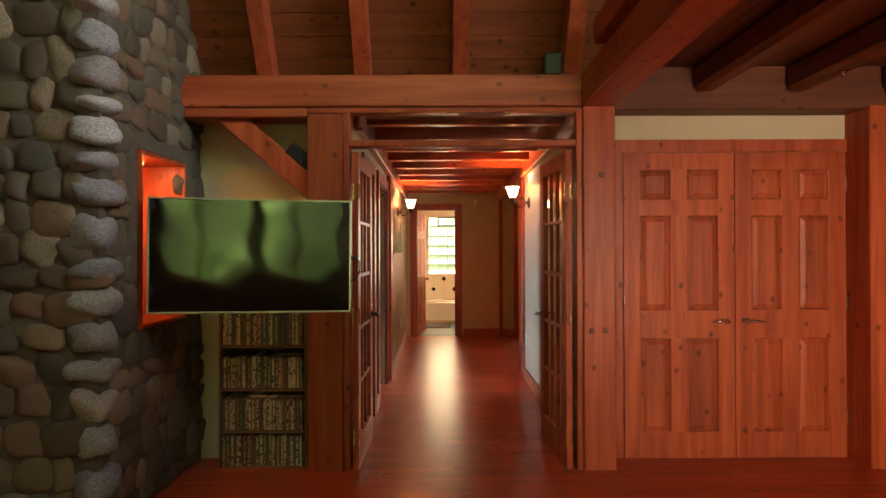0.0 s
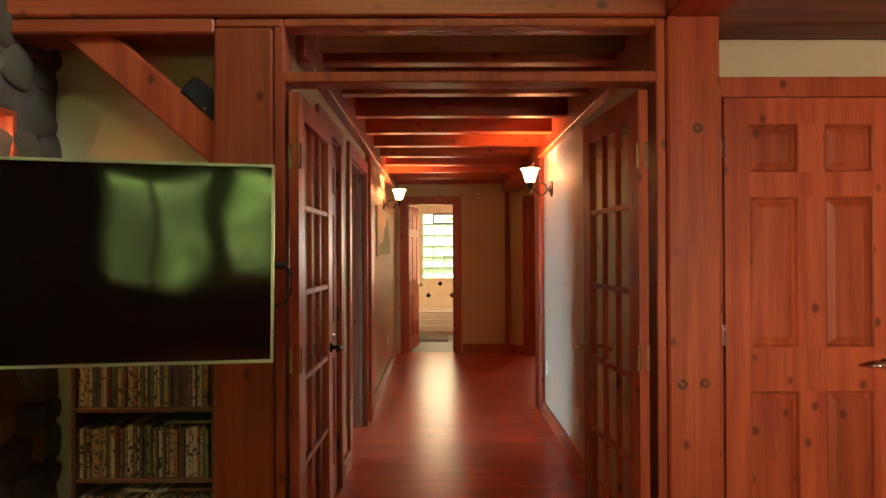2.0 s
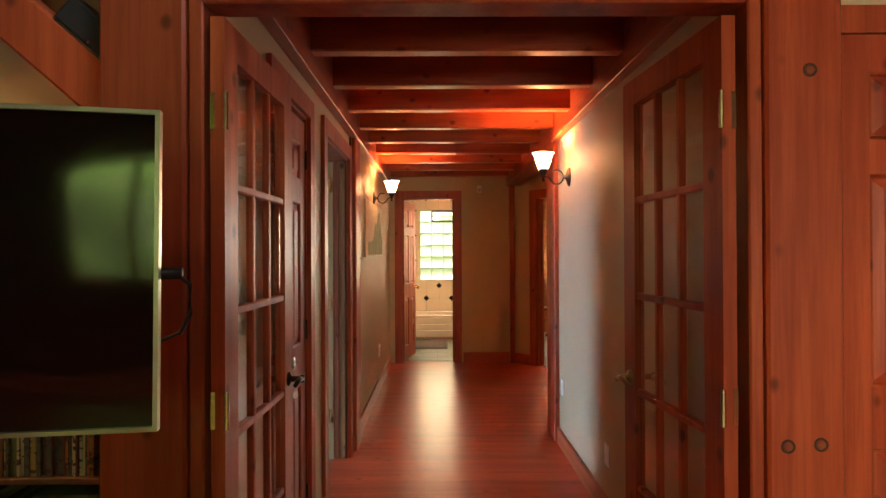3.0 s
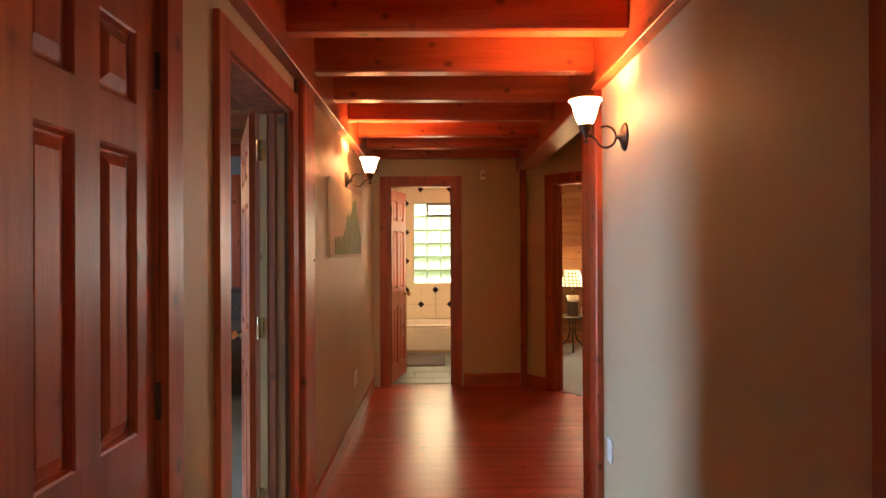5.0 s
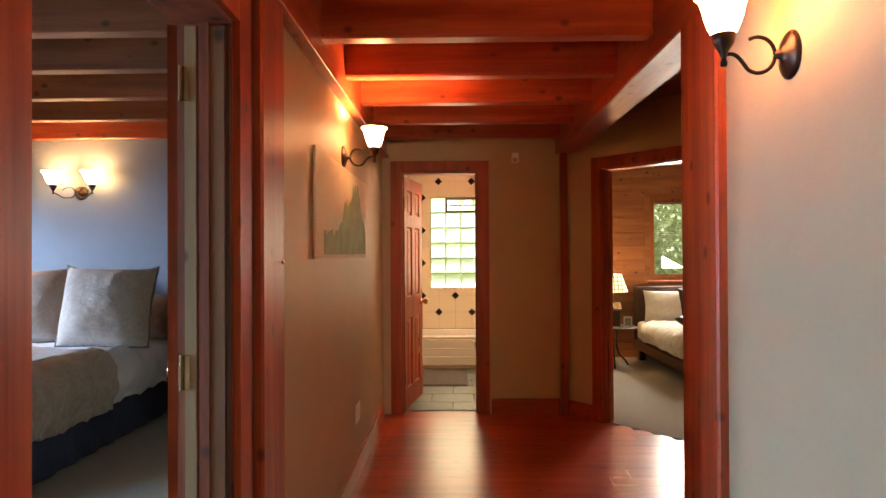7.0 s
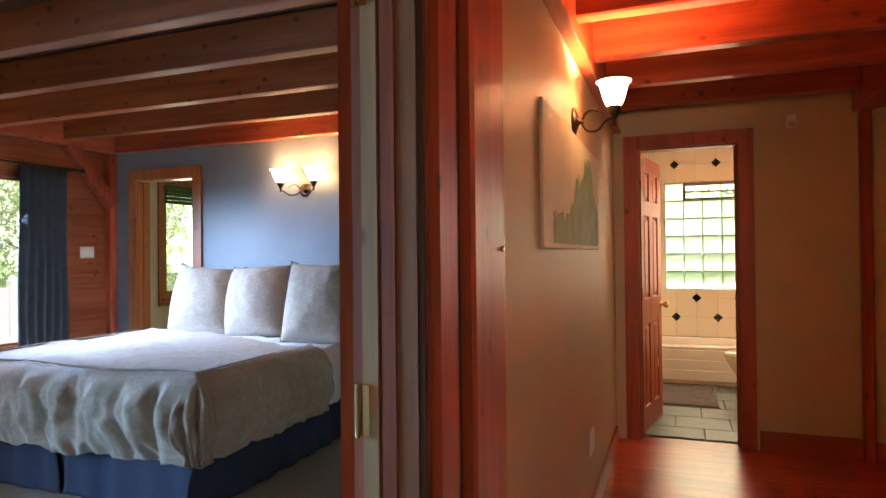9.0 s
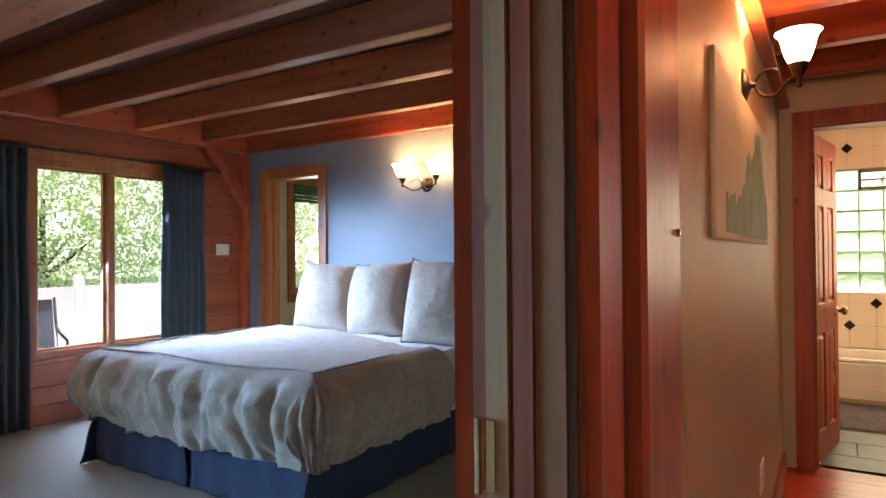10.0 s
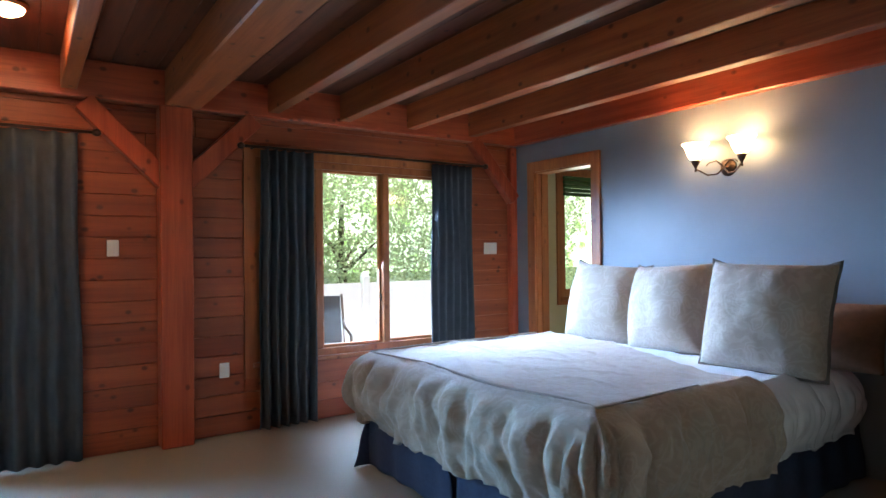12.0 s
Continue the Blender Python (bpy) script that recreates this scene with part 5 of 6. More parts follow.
bed_cover("bed_sheet", at(BC, 0, 0), hw + 0.004, by1 - 0.05, 9.0, 0.34, 0.664, SHEET, "white sheet hanging over the bed below the pillows", 0.035, 21, 0.012, foot=False, rag=0.04)
quilt = thing("comforter", at(BC, 0, 0), "rumpled taupe damask comforter spread over the bed", "bedding")
bed_cover("cover", at(BC, 0, 0), hw + 0.062, 9.72, by0 - 0.055, 0.41, 0.725, LINEN, "", 0.068, 3, 0.035, parent=quilt, rag=0.04, skew=0.45)
qx, qy = hw + 0.062 - 0.075, by0 - 0.055 + 0.075
pts = [(-qx, 9.6 - 0.09 * k, 0) for k in range(15)] + [(-qx + 2 * qx * k / 20, qy, 0) for k in range(21)] + [(qx, qy + 0.09 * k, 0) for k in range(1, 9)]
bm = bmesh.new()
tube(bm, [(x + 0.045 * noise.noise(Vector((x * 1.7, y * 1.7, 1))), y + 0.05 * noise.noise(Vector((x * 1.7, y * 1.7, 5))), 0.741 + 0.008 * noise.noise(Vector((x * 2, y * 2, 8)))) for x, y, z in pts], 0.007, 6)
part("piping", bm, PIPING, quilt, "raised sewn seam along the edge", True)
soft_pillow("bed_pillow", pose(-4.20, 10.02, 0.668, -15, 4, 6), 0.70, 0.66, 0.44, LINEN, EDGE, "square taupe pillow with a flanged edge leaning on the bed", 0.014, 1, "square pillows on the bed")
soft_pillow("bed_pillow", pose(-3.56, 9.98, 0.668, -16, -3, -3), 0.70, 0.66, 0.44, LINEN, EDGE, "square taupe pillow with a flanged edge leaning on the bed", 0.014, 2, "square pillows on the bed")
soft_pillow("bed_pillow", pose(-2.76, 9.74, 0.672, -15, 1, 3), 0.75, 0.68, 0.46, LINEN, EDGE, "large square taupe pillow in front of a brown one", 0.016, 3, "square pillows on the bed")
soft_pillow("bed_pillow", pose(-2.62, 10.16, 0.672, -24, 0, 0), 0.68, 0.44, 0.2, BROWN, BROWN, "brown pillow behind the square pillows", 0.0, 7)

ch = thing("chest_of_drawers", at(-1.66, 9.96, 0.001), "dark wooden chest of drawers beside the bed", "chest")
part("body", bbox(-0.35, -0.22, 0.06, 0.35, 0.22, 1.02, 0.008), DARK_Z, ch)
part("top", bbox(-0.38, -0.25, 1.022, 0.38, 0.24, 1.05, 0.006), DARK_Z, ch)
for j in range(4):
    dr = part("drawer", bbox(-0.32, -0.236, 0.10 + 0.226 * j, 0.32, -0.221, 0.10 + 0.226 * j + 0.21, 0.005), DARK_Z, ch)
    for x in (-0.18, 0.18):
        bm = bmesh.new()
        lathe(bm, ((0.006, 0), (0.006, 0.012), (0.014, 0.02), (0.01, 0.028)), 12, pose(x, -0.236, 0.205 + 0.226 * j, 90, 0, 0))
        part("knob", bm, BRASS, dr, "brass knob", True)
for x in (-0.31, 0.31):
    for y in (-0.18, 0.18):
        part("foot", bbox(x - 0.03, y - 0.03, 0, x + 0.03, y + 0.03, 0.06, 0.004), DARK_Z, ch)

DRAPE = plain("blue_grey_curtain", (0.060, 0.073, 0.083), 0.9, 0, 0.2, 12, 0.25, 400)
for y, w, lab in ((8.015, 0.43, "long blue-grey pleated curtain beside the window"), (9.61, 0.45, "long blue-grey pleated curtain beside the window"), (6.26, 0.62, "long blue-grey pleated curtain by the glazed door")):
    d = thing("curtain", at(-5.60, y, 0.0), lab, "curtain", "bedroom curtains")
    drape("cloth", d, at(0, 0, 0, 90), w, 0.02, 2.19, 6, 0.040, DRAPE, "", int(y * 10), 0.3)
for y0, y1 in ((7.68, 9.98), (4.4, 6.66)):
    d = thing("curtain_rod", at(-5.60, (y0 + y1) / 2, 2.205), "bronze curtain rod with round finials", "curtain rod", "bedroom curtain rods")
    h = (y1 - y0) / 2
    bm = bmesh.new()
    tube(bm, [(0, -h, 0), (0, h, 0)], 0.011, 10)
    part("rod", bm, BRONZE, d, "", True)
    for s in (-1, 1):
        bm = bmesh.new()
        lathe(bm, ((0.008, 0), (0.02, 0.01), (0.026, 0.028), (0.02, 0.046), (0.006, 0.056)), 14, pose(0, s * h, 0, -90 * s, 0, 0))
        part("finial", bm, BRONZE, d, "", True)
        bm = bmesh.new()
        tube(bm, [(0, s * (h - 0.08), 0), (-0.10, s * (h - 0.08), 0)], 0.008, 8)
        part("bracket", bm, BRONZE, d, "", True)
plate("wall_switch", at(-5.70, 6.79, 1.425), 0.075, 0.115, "white light switch on the board wall", "switch", ((0, 0, 0.03, 0.06),))
plate("wall_outlet", at(-5.70, 7.54, 0.49), 0.075, 0.115, "white outlet on the board wall", "outlet", OUTLET)
plate("thermostat", at(-5.70, 10.13, 1.41), 0.16, 0.115, "white thermostat plate on the board wall", "thermostat", ((0, 0.02, 0.10, 0.04),))

# ---- outside ----
GRASS = plain("grass", (0.07, 0.11, 0.03), 0.95, 0, 0.4, 3, 0.5, 60)
bm = bmesh.new()
box(bm, -400, -400, -0.9, 400, 400, -0.6)
structure("ground", bm, GRASS, "grass around the house", "ground")
DECKW = plain("pale_deck", (0.55, 0.52, 0.48), 0.8, 0, 0.2, 10)
dk = thing("deck", at(-7.6, 8.5, -0.1), "pale weathered plank deck outside the bedroom", "deck", "", "structure")
bm = bmesh.new()
box(bm, 0, 0, 0, 0.135, 9.0, 0.035)
me = mesh_of("plank", bm, DECKW)
for i in range(24):
    piece("plank", me, dk, at(-1.6 + i * 0.14, -4.5, 0))
FENCE = plain("white_rail", (0.66, 0.69, 0.73), 0.5, 0, 0.05, 8)
fc = thing("deck_railing", at(-8.9, 8.5, -0.065), "white panelled deck railing with square posts", "railing")
for k in range(8):
    y = -4.4 + 1.25 * k
    bm = bbox(-0.055, y - 0.055, 0, 0.055, y + 0.055, 1.12, 0.01)
    lathe(bm, ((0.06, 1.12), (0.05, 1.16), (0.01, 1.19)), 12, Matrix.Translation((0, y, 0)))
    part("post", bm, FENCE, fc)
    if k < 7:
        part("panel", bbox(-0.015, y + 0.057, 0.08, 0.015, y + 1.193, 1.02, 0.004), FENCE, fc)
pc = thing("patio_chair", at(-6.75, 8.78, -0.065, 75), "dark metal patio chair on the deck", "chair")
for s in (-0.26, 0.26):
    bm = bmesh.new()
    tube(bm, [(s, -0.28, 0), (s, -0.26, 0.42), (s, -0.2, 0.62), (s, 0.1, 0.66), (s, 0.26, 0.72)], 0.014, 8)
    tube(bm, [(s, 0.30, 0), (s, 0.18, 0.42), (s, 0.26, 0.72), (s, 0.36, 1.0)], 0.014, 8)
    part("side_frame", bm, BRONZE, pc, "", True)
part("seat", bbox(-0.25, -0.26, 0.41, 0.25, 0.2, 0.43, 0.008), BLACK, pc)
part("backrest", bbox(-0.24, -0.006, 0.0, 0.24, 0.006, 0.5, 0.004), BLACK, pc, at=pose(0, 0.22, 0.5, -14, 0, 0))

# self-lit backdrop: daylight and haze are put into its colours
FAR, nt, ln, b = mat("glowing_far_woods")
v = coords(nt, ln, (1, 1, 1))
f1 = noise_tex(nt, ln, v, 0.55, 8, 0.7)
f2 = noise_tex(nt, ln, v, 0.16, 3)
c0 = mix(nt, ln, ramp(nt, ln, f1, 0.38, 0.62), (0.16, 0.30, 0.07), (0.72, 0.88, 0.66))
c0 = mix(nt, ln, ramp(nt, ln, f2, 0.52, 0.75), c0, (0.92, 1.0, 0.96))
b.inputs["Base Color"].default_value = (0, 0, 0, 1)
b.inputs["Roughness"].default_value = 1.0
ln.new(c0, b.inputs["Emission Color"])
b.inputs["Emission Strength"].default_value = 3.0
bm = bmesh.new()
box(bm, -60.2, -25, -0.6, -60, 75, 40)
structure("backdrop_west", bm, FAR, "self-lit backdrop of far woods with painted haze", "backdrop")
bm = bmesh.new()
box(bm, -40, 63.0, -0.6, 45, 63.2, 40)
structure("backdrop_north", bm, FAR, "self-lit backdrop of far woods with painted haze", "backdrop")
bm = bmesh.new()
box(bm, -45, -60.2, -0.6, 45, -60, 40)
# stronger, greener glow on the south side, to show in the television
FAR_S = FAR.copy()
FAR_S.name = "glowing_green_woods"
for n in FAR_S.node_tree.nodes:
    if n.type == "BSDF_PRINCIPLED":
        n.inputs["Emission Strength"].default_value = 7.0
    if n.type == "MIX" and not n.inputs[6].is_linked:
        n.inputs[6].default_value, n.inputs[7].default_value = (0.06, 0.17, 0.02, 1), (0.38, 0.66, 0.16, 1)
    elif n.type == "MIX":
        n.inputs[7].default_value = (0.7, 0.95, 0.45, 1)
structure("backdrop_south", bm, FAR_S, "self-lit backdrop of far woods with painted haze", "backdrop")

# greens paler than real leaves: haze and bright daylight are in the colour
LEAF, nt, ln, b = mat("leaf")
oi = nt.new("ShaderNodeNewGeometry")
cr = nt.new("ShaderNodeValToRGB")
cr.color_ramp.elements[0].color = (0.34, 0.43, 0.22, 1)
cr.color_ramp.elements[1].color = (0.52, 0.60, 0.36, 1)
ln.new(oi.outputs["Random Per Island"], cr.inputs[0])
ln.new(cr.outputs[0], b.inputs["Base Color"])
b.inputs["Roughness"].default_value = 0.5
tl = nt.new("ShaderNodeBsdfTranslucent")
ln.new(cr.outputs[0], tl.inputs[0])
ms = nt.new("ShaderNodeMixShader")
ms.inputs[0].default_value = 0.5
ln.new(b.outputs[0], ms.inputs[1])
ln.new(tl.outputs[0], ms.inputs[2])
ln.new(ms.outputs[0], nt["Material Output"].inputs[0])
BARK = plain("bark", (0.10, 0.075, 0.05), 0.95, 0, 0.4, 20, 0.8, 30)


def leafy_mesh(seed, rx, rz, clumps, per):
    """A crown of many small leaves gathered in clumps."""
    g = np.random.default_rng(seed)
    cen = g.normal(size=(clumps, 3))
    cen /= np.linalg.norm(cen, axis=1)[:, None]
    cen *= g.uniform(0.35, 1.0, (clumps, 1)) ** 0.5
    cen *= (rx, rx, rz)
    pts = (cen[:, None, :] + g.normal(size=(clumps, per, 3)) * 0.22 * rx * g.uniform(0.5, 1.2, (clumps, 1, 1))).reshape(-1, 3)
    n = len(pts)
    a = g.normal(size=(n, 3))
    a /= np.linalg.norm(a, axis=1)[:, None]
    b3 = np.cross(a, g.normal(size=(n, 3)))
    b3 /= np.linalg.norm(b3, axis=1)[:, None]
    s = g.uniform(0.03, 0.065, (n, 1))
    quads = np.stack([pts - a * s, pts + b3 * s * 0.55, pts + a * s, pts - b3 * s * 0.55], 1).reshape(-1, 3)
    me = bpy.data.meshes.new("crown")
    me.from_pydata(quads.tolist(), [], np.arange(4 * n).reshape(-1, 4).tolist())
    me.materials.append(LEAF)
    return me


CROWNS = [leafy_mesh(11, 1.9, 2.4, 90, 170), leafy_mesh(12, 2.2, 2.2, 90, 170)]


def tree(x, y, h, k, turn, s=1.0):
    d = thing("tree", pose(x, y, -0.6, 0, 0, turn), "leafy green deciduous tree outside the windows", "tree", "trees outside")
    bm = bmesh.new()
    tube(bm, [(0, 0, 0), (0.08, 0.03, h * 0.4), (0.0, 0.1, h * 0.8), (0.1, 0.05, h * 1.3)], [0.20, 0.15, 0.11, 0.03], 9)
    for q in range(5):
        a = q * 1.3
        tube(bm, [(0.02, 0.06, h * (0.55 + 0.08 * q)), (0.7 * math.cos(a), 0.7 * math.sin(a), h * (0.75 + 0.09 * q)), (1.3 * math.cos(a), 1.3 * math.sin(a), h * (0.95 + 0.08 * q))], [0.07, 0.045, 0.015], 7)
    part("trunk", bm, BARK, d, "brown bark", True)
    ob = new("crown", CROWNS[k])
    ob.parent = d
    ob.matrix_local = Matrix.Translation((0, 0, h)) @ Matrix.Diagonal((s, s, s, 1))
    return d


for i, (x, y, h) in enumerate(((-15.0, 10.2, 2.0), (-16.5, 13.4, 2.6), (-15.5, 17.5, 2.2), (-14.2, 5.3, 2.4), (-17.5, 20.5, 3.0))):
    tree(x, y, h, i % 2, 40 * i, 1.15)
for i, (x, y, h) in enumerate(((3.4, 18.2, 2.6), (5.6, 17.4, 2.4), (-4.4, -12.5, 2.0), (-0.9, -14.2, 1.6), (2.9, -12.6, 2.2))):
    tree(x, y, h, i % 2, 55 * i, 1.15)

# ---- pieces: floor planks, wall boards, tiles and stones ----
rnd = random.Random(7)
lengths = (0.9, 1.3, 1.7, 2.2)
plank_me = {}
for L in lengths:
    plank_me[L] = mesh_of("plank", bbox(0, 0, -0.018, L - 0.0006, 0.1286, 0, 0.0007), FLOOR_W)


def plank_row(y, x0, x1, parent):
    x = x0 - rnd.uniform(0, 0.8)
    while x < x1:
        L = rnd.choice(lengths)
        a, b2 = max(x, x0), min(x + L, x1)
        if b2 - a > 0.05:
            if a == x and b2 == x + L:
                piece("plank", plank_me[L], parent, at(x, y, 0))
            else:
                piece("plank", mesh_of("plank", bbox(0, 0, -0.018, b2 - a - 0.0006, 0.1286, 0, 0.0007), FLOOR_W), parent, at(a, y, 0))
        x += L


y = 3.20
while y < 10.30:
    if y < 4.0:
        plank_row(y, -1.66, 3.45, FLOOR)
    elif y < 7.25:
        plank_row(y, -0.70, 1.0, FLOOR)
    else:
        plank_row(y, -0.60, 2.0 if y < 9.2 else max(1.0, 1.95 - (y - 9.2) * 0.9), FLOOR)
    y += 0.129
for y in (4.09,):
    plank_row(y, 1.13, 3.45, FLOOR)

sl_me = mesh_of("slate_tile", bbox(0.002, 0.002, -0.012, 0.403, 0.343, 0, 0.003), SLATE)
for i in range(5):
    for j in range(6):
        piece("slate_tile", sl_me, BATH_FLOOR, at(-0.60 + 0.405 * i + 0.2 * (j % 2) - 0.2, 10.36 + 0.345 * j, 0.0))

# bathroom wall tiles with small dark lozenges
bw = bpy.data.objects["wall_bath_north"]
px, pz = 0.22, 0.2185
tile_me = mesh_of("wall_tile", bbox(0.0015, -0.008, 0.0015, px - 0.0015, -0.0005, pz - 0.0015, 0.002), TILE)
bm = bmesh.new()
s = 0.036
box(bm, -s, -0.010, -s, s, -0.0085, s, pose(0, 0, 0, 0, 45, 0))
dot_me = mesh_of("lozenge_tile", bm, TILE_B)
for i in range(-1, 8):
    for j in range(0, 12):
        x, z = -0.62 + px * i, 0.39 + pz * j
        xa, xb, za, zb = max(x, -0.598), min(x + px, 1.198), z, min(z + pz, 2.55)
        if xb - xa < 0.02:
            continue
        cutx = xb > -0.288 and xa < 0.718
        cutz = zb > 0.932 and za < 2.148
        if cutx and cutz:
            for qa, qb, ra, rb in ((xa, min(xb, -0.29), za, zb), (max(xa, 0.72), xb, za, zb), (max(xa, -0.29), min(xb, 0.72), za, min(zb, 0.93)), (max(xa, -0.29), min(xb, 0.72), max(za, 2.15), zb)):
                if qb - qa > 0.01 and rb - ra > 0.01:
                    piece("wall_tile", mesh_of("wall_tile", bbox(qa, -0.008, ra, qb - 0.002, -0.0005, rb - 0.002, 0.002), TILE), bw, at(0, 13.2, 0))
        elif xa == x and xb == x + px and zb == z + pz:
            piece("wall_tile", tile_me, bw, at(x, 13.2, z))
        else:
            piece("wall_tile", mesh_of("wall_tile", bbox(xa, -0.008, za, xb - 0.002, -0.0005, zb - 0.002, 0.002), TILE), bw, at(0, 13.2, 0))
for i in range(4):
    for j in range(5):
        for x, z in ((-0.40 + 0.44 * i, 0.83 + 0.437 * j), (-0.18 + 0.44 * i, 0.61 + 0.437 * j)):
            if x < 1.15 and z < 2.5 and not (-0.34 < x < 0.77 and 0.88 < z < 2.2):
                piece("lozenge_tile", dot_me, bw, at(x, 13.2, z))


def boards(parent, plane, a0, a1, z0, z1, holes, along, material, width=0.142):
    """Tongue-and-groove boards laid flat on a wall, cut round its openings."""
    z = z0
    while z < z1 - 0.01:
        zt = min(z + width, z1)
        spans = [(a0, a1)]
        for h0, h1, b0, b1 in holes:
            if zt > b0 + 0.005 and z < b1 - 0.005:
                nxt = []
                for s0, s1 in spans:
                    if h1 <= s0 or h0 >= s1:
                        nxt.append((s0, s1))
                    else:
                        if h0 > s0:
                            nxt.append((s0, h0))
                        if h1 < s1:
                            nxt.append((h1, s1))
                spans = nxt
        for s0, s1 in spans:
            while s1 - s0 > 0.03:
                e = min(s1, s0 + 3.1 + rnd.uniform(-0.6, 0.6))
                if s1 - e < 0.3:
                    e = s1
                if along == "y":
                    bm = bbox(0.0005, s0 + 0.001, z + 0.0015, 0.021 - rnd.uniform(0, 0.0015), e - 0.001, zt - 0.0015, 0.004)
                    piece("board", mesh_of("board", bm, material), parent, at(plane, 0, 0))
                else:
                    bm = bbox(s0 + 0.001, -0.021 + rnd.uniform(0, 0.0015), z + 0.0015, e - 0.001, -0.0005, zt - 0.0015, 0.004)
                    piece("board", mesh_of("board", bm, material), parent, at(0, plane, 0))
                s0 = e
        z = zt


boards(bpy.data.objects["wall_bedroom_west"], -5.725, 4.45, 10.44, 0.0, 2.44, [(4.6, 6.45, -0.02, 2.10), (7.695, 9.885, 0.395, 2.245)], "y", BOARD, 0.150)
boards(bpy.data.objects["wall_guest_north"], 13.22, 1.32, 3.9, 0.0, 2.56, [(2.57, 3.49, 0.95, 2.19)], "x", BOARD_X, 0.185)

# fieldstone chimney
bm = bmesh.new()
for b6 in ((-3.6, 3.03, -0.02, -2.13, 4.34, 6.2), (-2.13, 3.03, -0.02, -1.672, 4.34, 0.97), (-2.13, 3.03, 1.98, -1.672, 4.34, 6.2), (-2.13, 3.03, 0.97, -1.672, 3.41, 1.98), (-2.13, 4.03, 0.97, -1.672, 4.34, 1.98)):
    box(bm, *b6)
CH = structure("chimney", bm, MORTAR, "tall fieldstone chimney", "chimney")
STONE, nt, ln, b = mat("fieldstone")
oi = nt.new("ShaderNodeObjectInfo")
cr = nt.new("ShaderNodeValToRGB")
cols = ((0.165, 0.115, 0.055), (0.105, 0.090, 0.052), (0.25, 0.170, 0.085), (0.070, 0.060, 0.042), (0.20, 0.112, 0.060), (0.135, 0.108, 0.062), (0.095, 0.064, 0.033), (0.27, 0.205, 0.125))
cr.color_ramp.interpolation = "CONSTANT"
for i, c in enumerate(cols):
    el = cr.color_ramp.elements[i] if i < 2 else cr.color_ramp.elements.new(i / 8)
    el.position, el.color = i / 8, (*c, 1)
ln.new(oi.outputs["Random"], cr.inputs[0])
v = coords(nt, ln, (1, 1, 1), True)
n1, n2 = noise_tex(nt, ln, v, 9, 6, 0.65), noise_tex(nt, ln, v, 45, 4)
c1 = mix(nt, ln, ramp(nt, ln, n1, 0.4, 0.62), cr.outputs[0], (0.09, 0.075, 0.05))
hm = nt.new("ShaderNodeMix")
hm.data_type = "RGBA"
hm.inputs[0].default_value = 0.55
ln.new(cr.outputs[0], hm.inputs[6])
ln.new(c1, hm.inputs[7])
ln.new(mix(nt, ln, ramp(nt, ln, n2, 0.62, 0.9), hm.outputs[2], (0.10, 0.09, 0.08)), b.inputs["Base Color"])
b.inputs["Roughness"].default_value = 0.7
bump(nt, ln, b, n2, 0.4, 0.01)
# pale corner stones: the daylight on them is put into this lighter colour
PALE_LIT_ST = STONE.copy()
PALE_LIT_ST.name = "pale_daylit_fieldstone"
pr = [n for n in PALE_LIT_ST.node_tree.nodes if n.type == "VALTORGB"][0]
for el, c in zip(pr.color_ramp.elements, ((0.40, 0.38, 0.33), (0.28, 0.29, 0.29), (0.48, 0.46, 0.41), (0.33, 0.32, 0.31), (0.42, 0.35, 0.29), (0.38, 0.37, 0.34), (0.30, 0.27, 0.24), (0.52, 0.50, 0.46))):
    el.color = (*c, 1)
stone_me = []
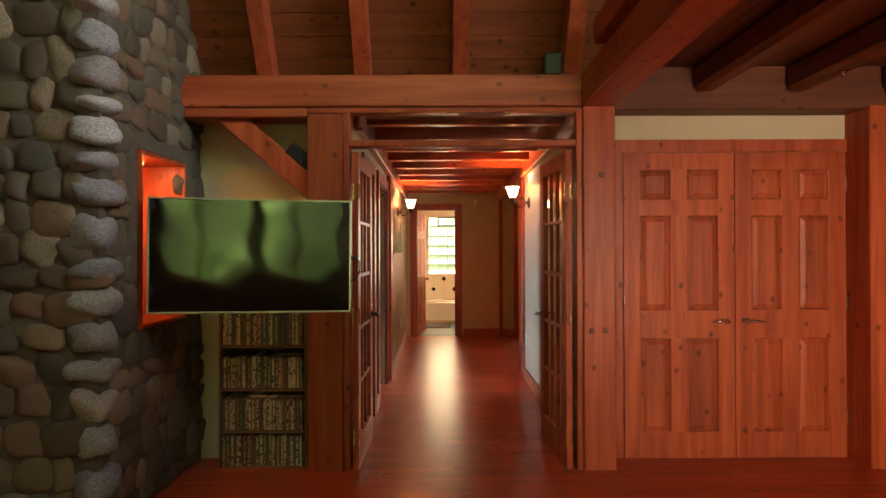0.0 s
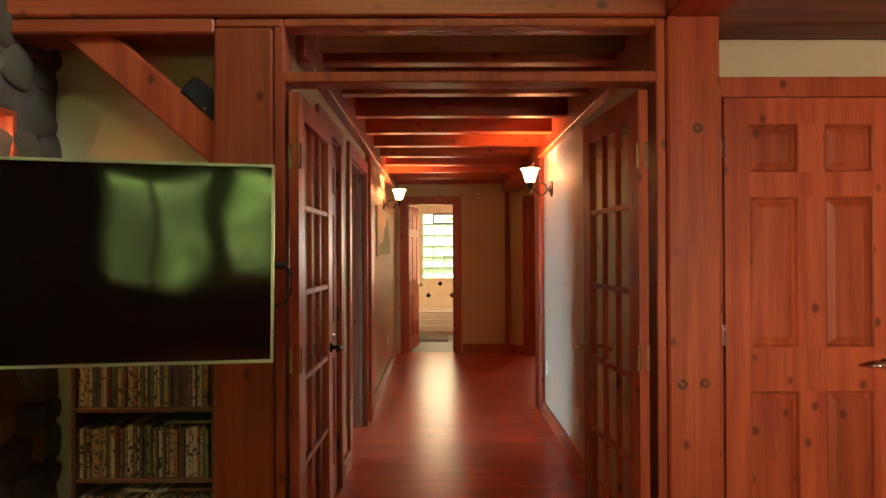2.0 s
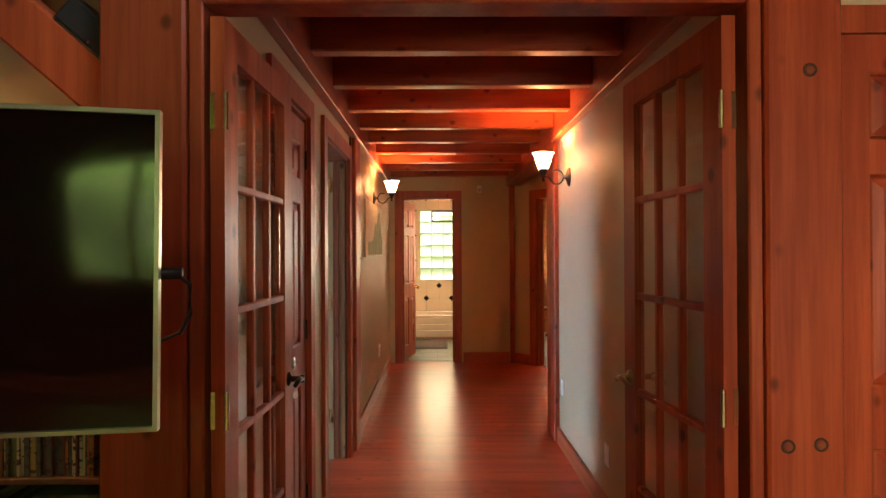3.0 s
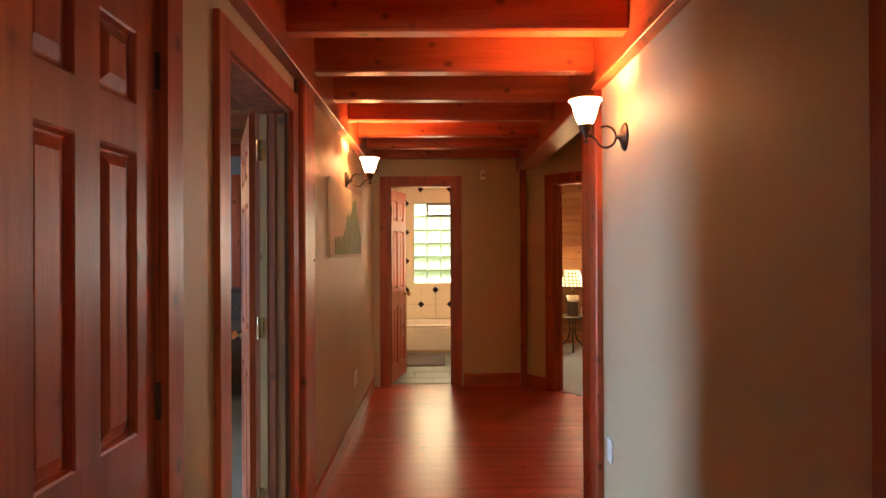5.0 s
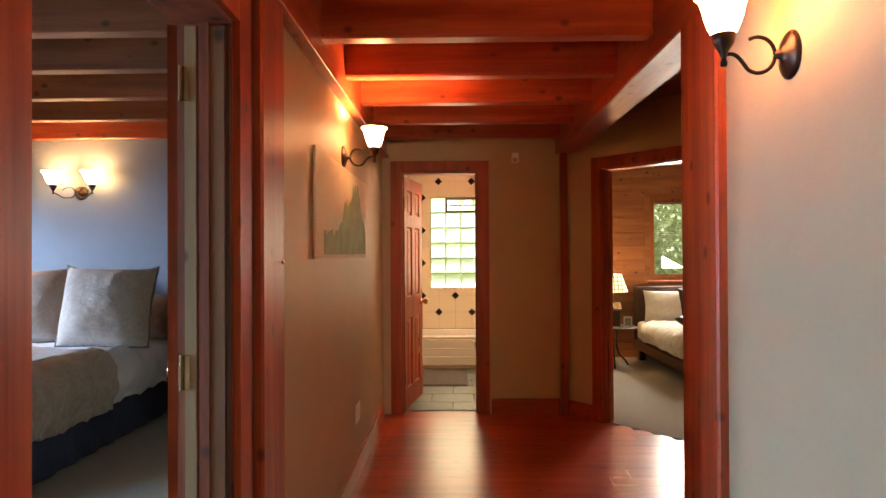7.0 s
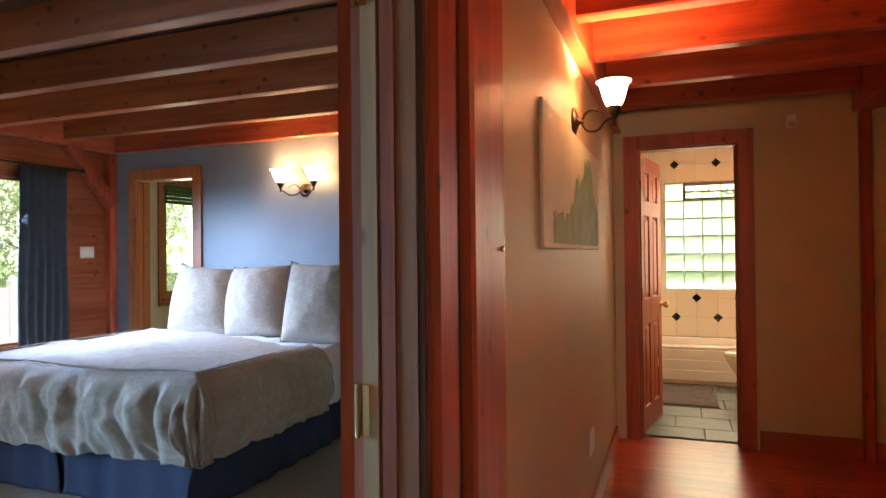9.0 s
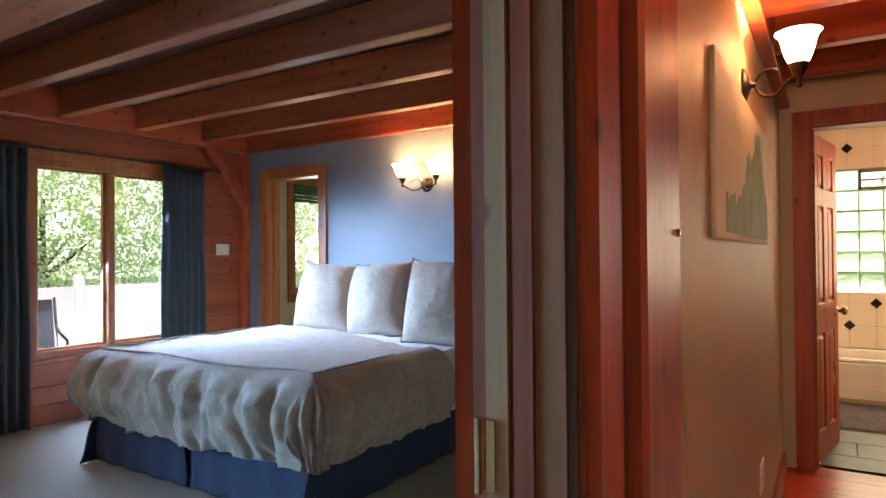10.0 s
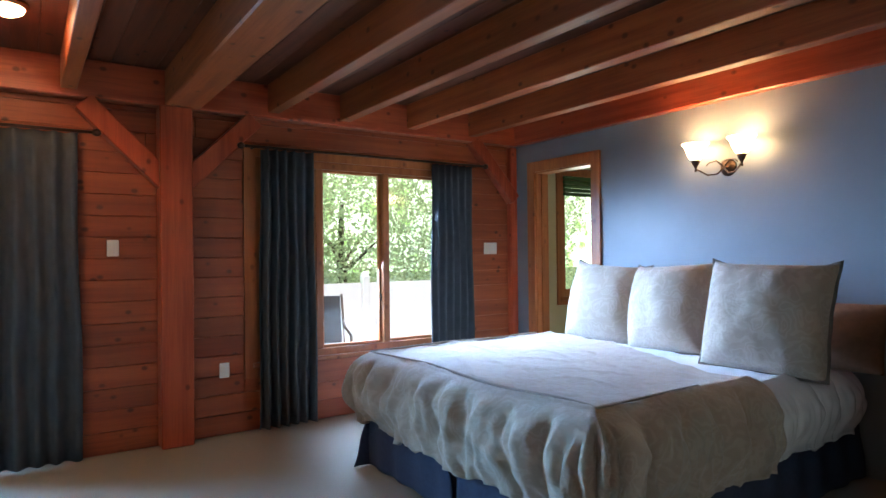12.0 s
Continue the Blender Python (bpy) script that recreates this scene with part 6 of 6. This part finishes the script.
for k in range(9):
    bm = bmesh.new()
    bmesh.ops.create_icosphere(bm, subdivisions=3, radius=1.0)
    for v_ in bm.verts:
        n_ = noise.noise(v_.co * 1.1 + Vector((k * 7.0, 0, 0))) * 0.28 + noise.noise(v_.co * 2.6 + Vector((0, k * 5.0, 0))) * 0.08
        q = v_.co.copy()
        for a in range(3):
            q[a] = math.copysign(abs(q[a]) ** 0.78, q[a])
        v_.co = q * (1 + n_) * 0.92
    stone_me.append(mesh_of("stone", bm, STONE, True))
pale_lit_me = []
for me in stone_me:
    me = me.copy()
    me.materials[0] = PALE_LIT_ST
    pale_lit_me.append(me)
rnd = random.Random(31)


def stone_face(rows_from, rows_to, u0, u1, put):
    z = rows_from
    while z < rows_to:
        hgt = rnd.uniform(0.10, 0.20)
        u = u0 - rnd.uniform(0, 0.08)
        while u < u1:
            w = rnd.uniform(0.10, 0.24)
            hh = hgt * rnd.uniform(0.8, 1.15)
            put(u + w / 2, z + hgt / 2 + rnd.uniform(-0.015, 0.015), w * 0.60, hh * 0.60)
            u += w
        z += hgt * 0.97


def side_stone(u, z, a, h):
    if 3.36 < u < 4.08 and 0.93 < z < 2.02:
        if not (u - a * 0.8 > 4.03 or u + a * 0.8 < 3.41 or z - h * 0.8 > 1.97 or z + h * 0.8 < 0.98):
            return
    piece("stone", rnd.choice(stone_me), CH, Matrix.Translation((-1.69, u, z)) @ pose(0, 0, 0, rnd.uniform(-14, 14), 0, 0) @ Matrix.Diagonal((rnd.uniform(0.035, 0.055), a, h, 1)))


def front_stone(u, z, a, h):
    piece("stone", rnd.choice(stone_me), CH, Matrix.Translation((u, 3.05, z)) @ pose(0, 0, 0, 0, rnd.uniform(-14, 14), 0) @ Matrix.Diagonal((a, rnd.uniform(0.04, 0.065), h, 1)))


stone_face(0.0, 3.1, 3.16, 4.28, side_stone)
stone_face(0.0, 3.1, -2.42, -1.80, front_stone)
z = 0.0
while z < 3.1:
    h = rnd.uniform(0.055, 0.125)
    piece("stone", rnd.choice(pale_lit_me), CH, Matrix.Translation((-1.725 + rnd.uniform(-0.015, 0.015), 3.09, z + h)) @ pose(0, 0, 0, 0, rnd.uniform(-8, 8), rnd.uniform(-20, 20)) @ Matrix.Diagonal((rnd.uniform(0.10, 0.135), 0.12, h * 1.0, 1)))
    z += 2 * h
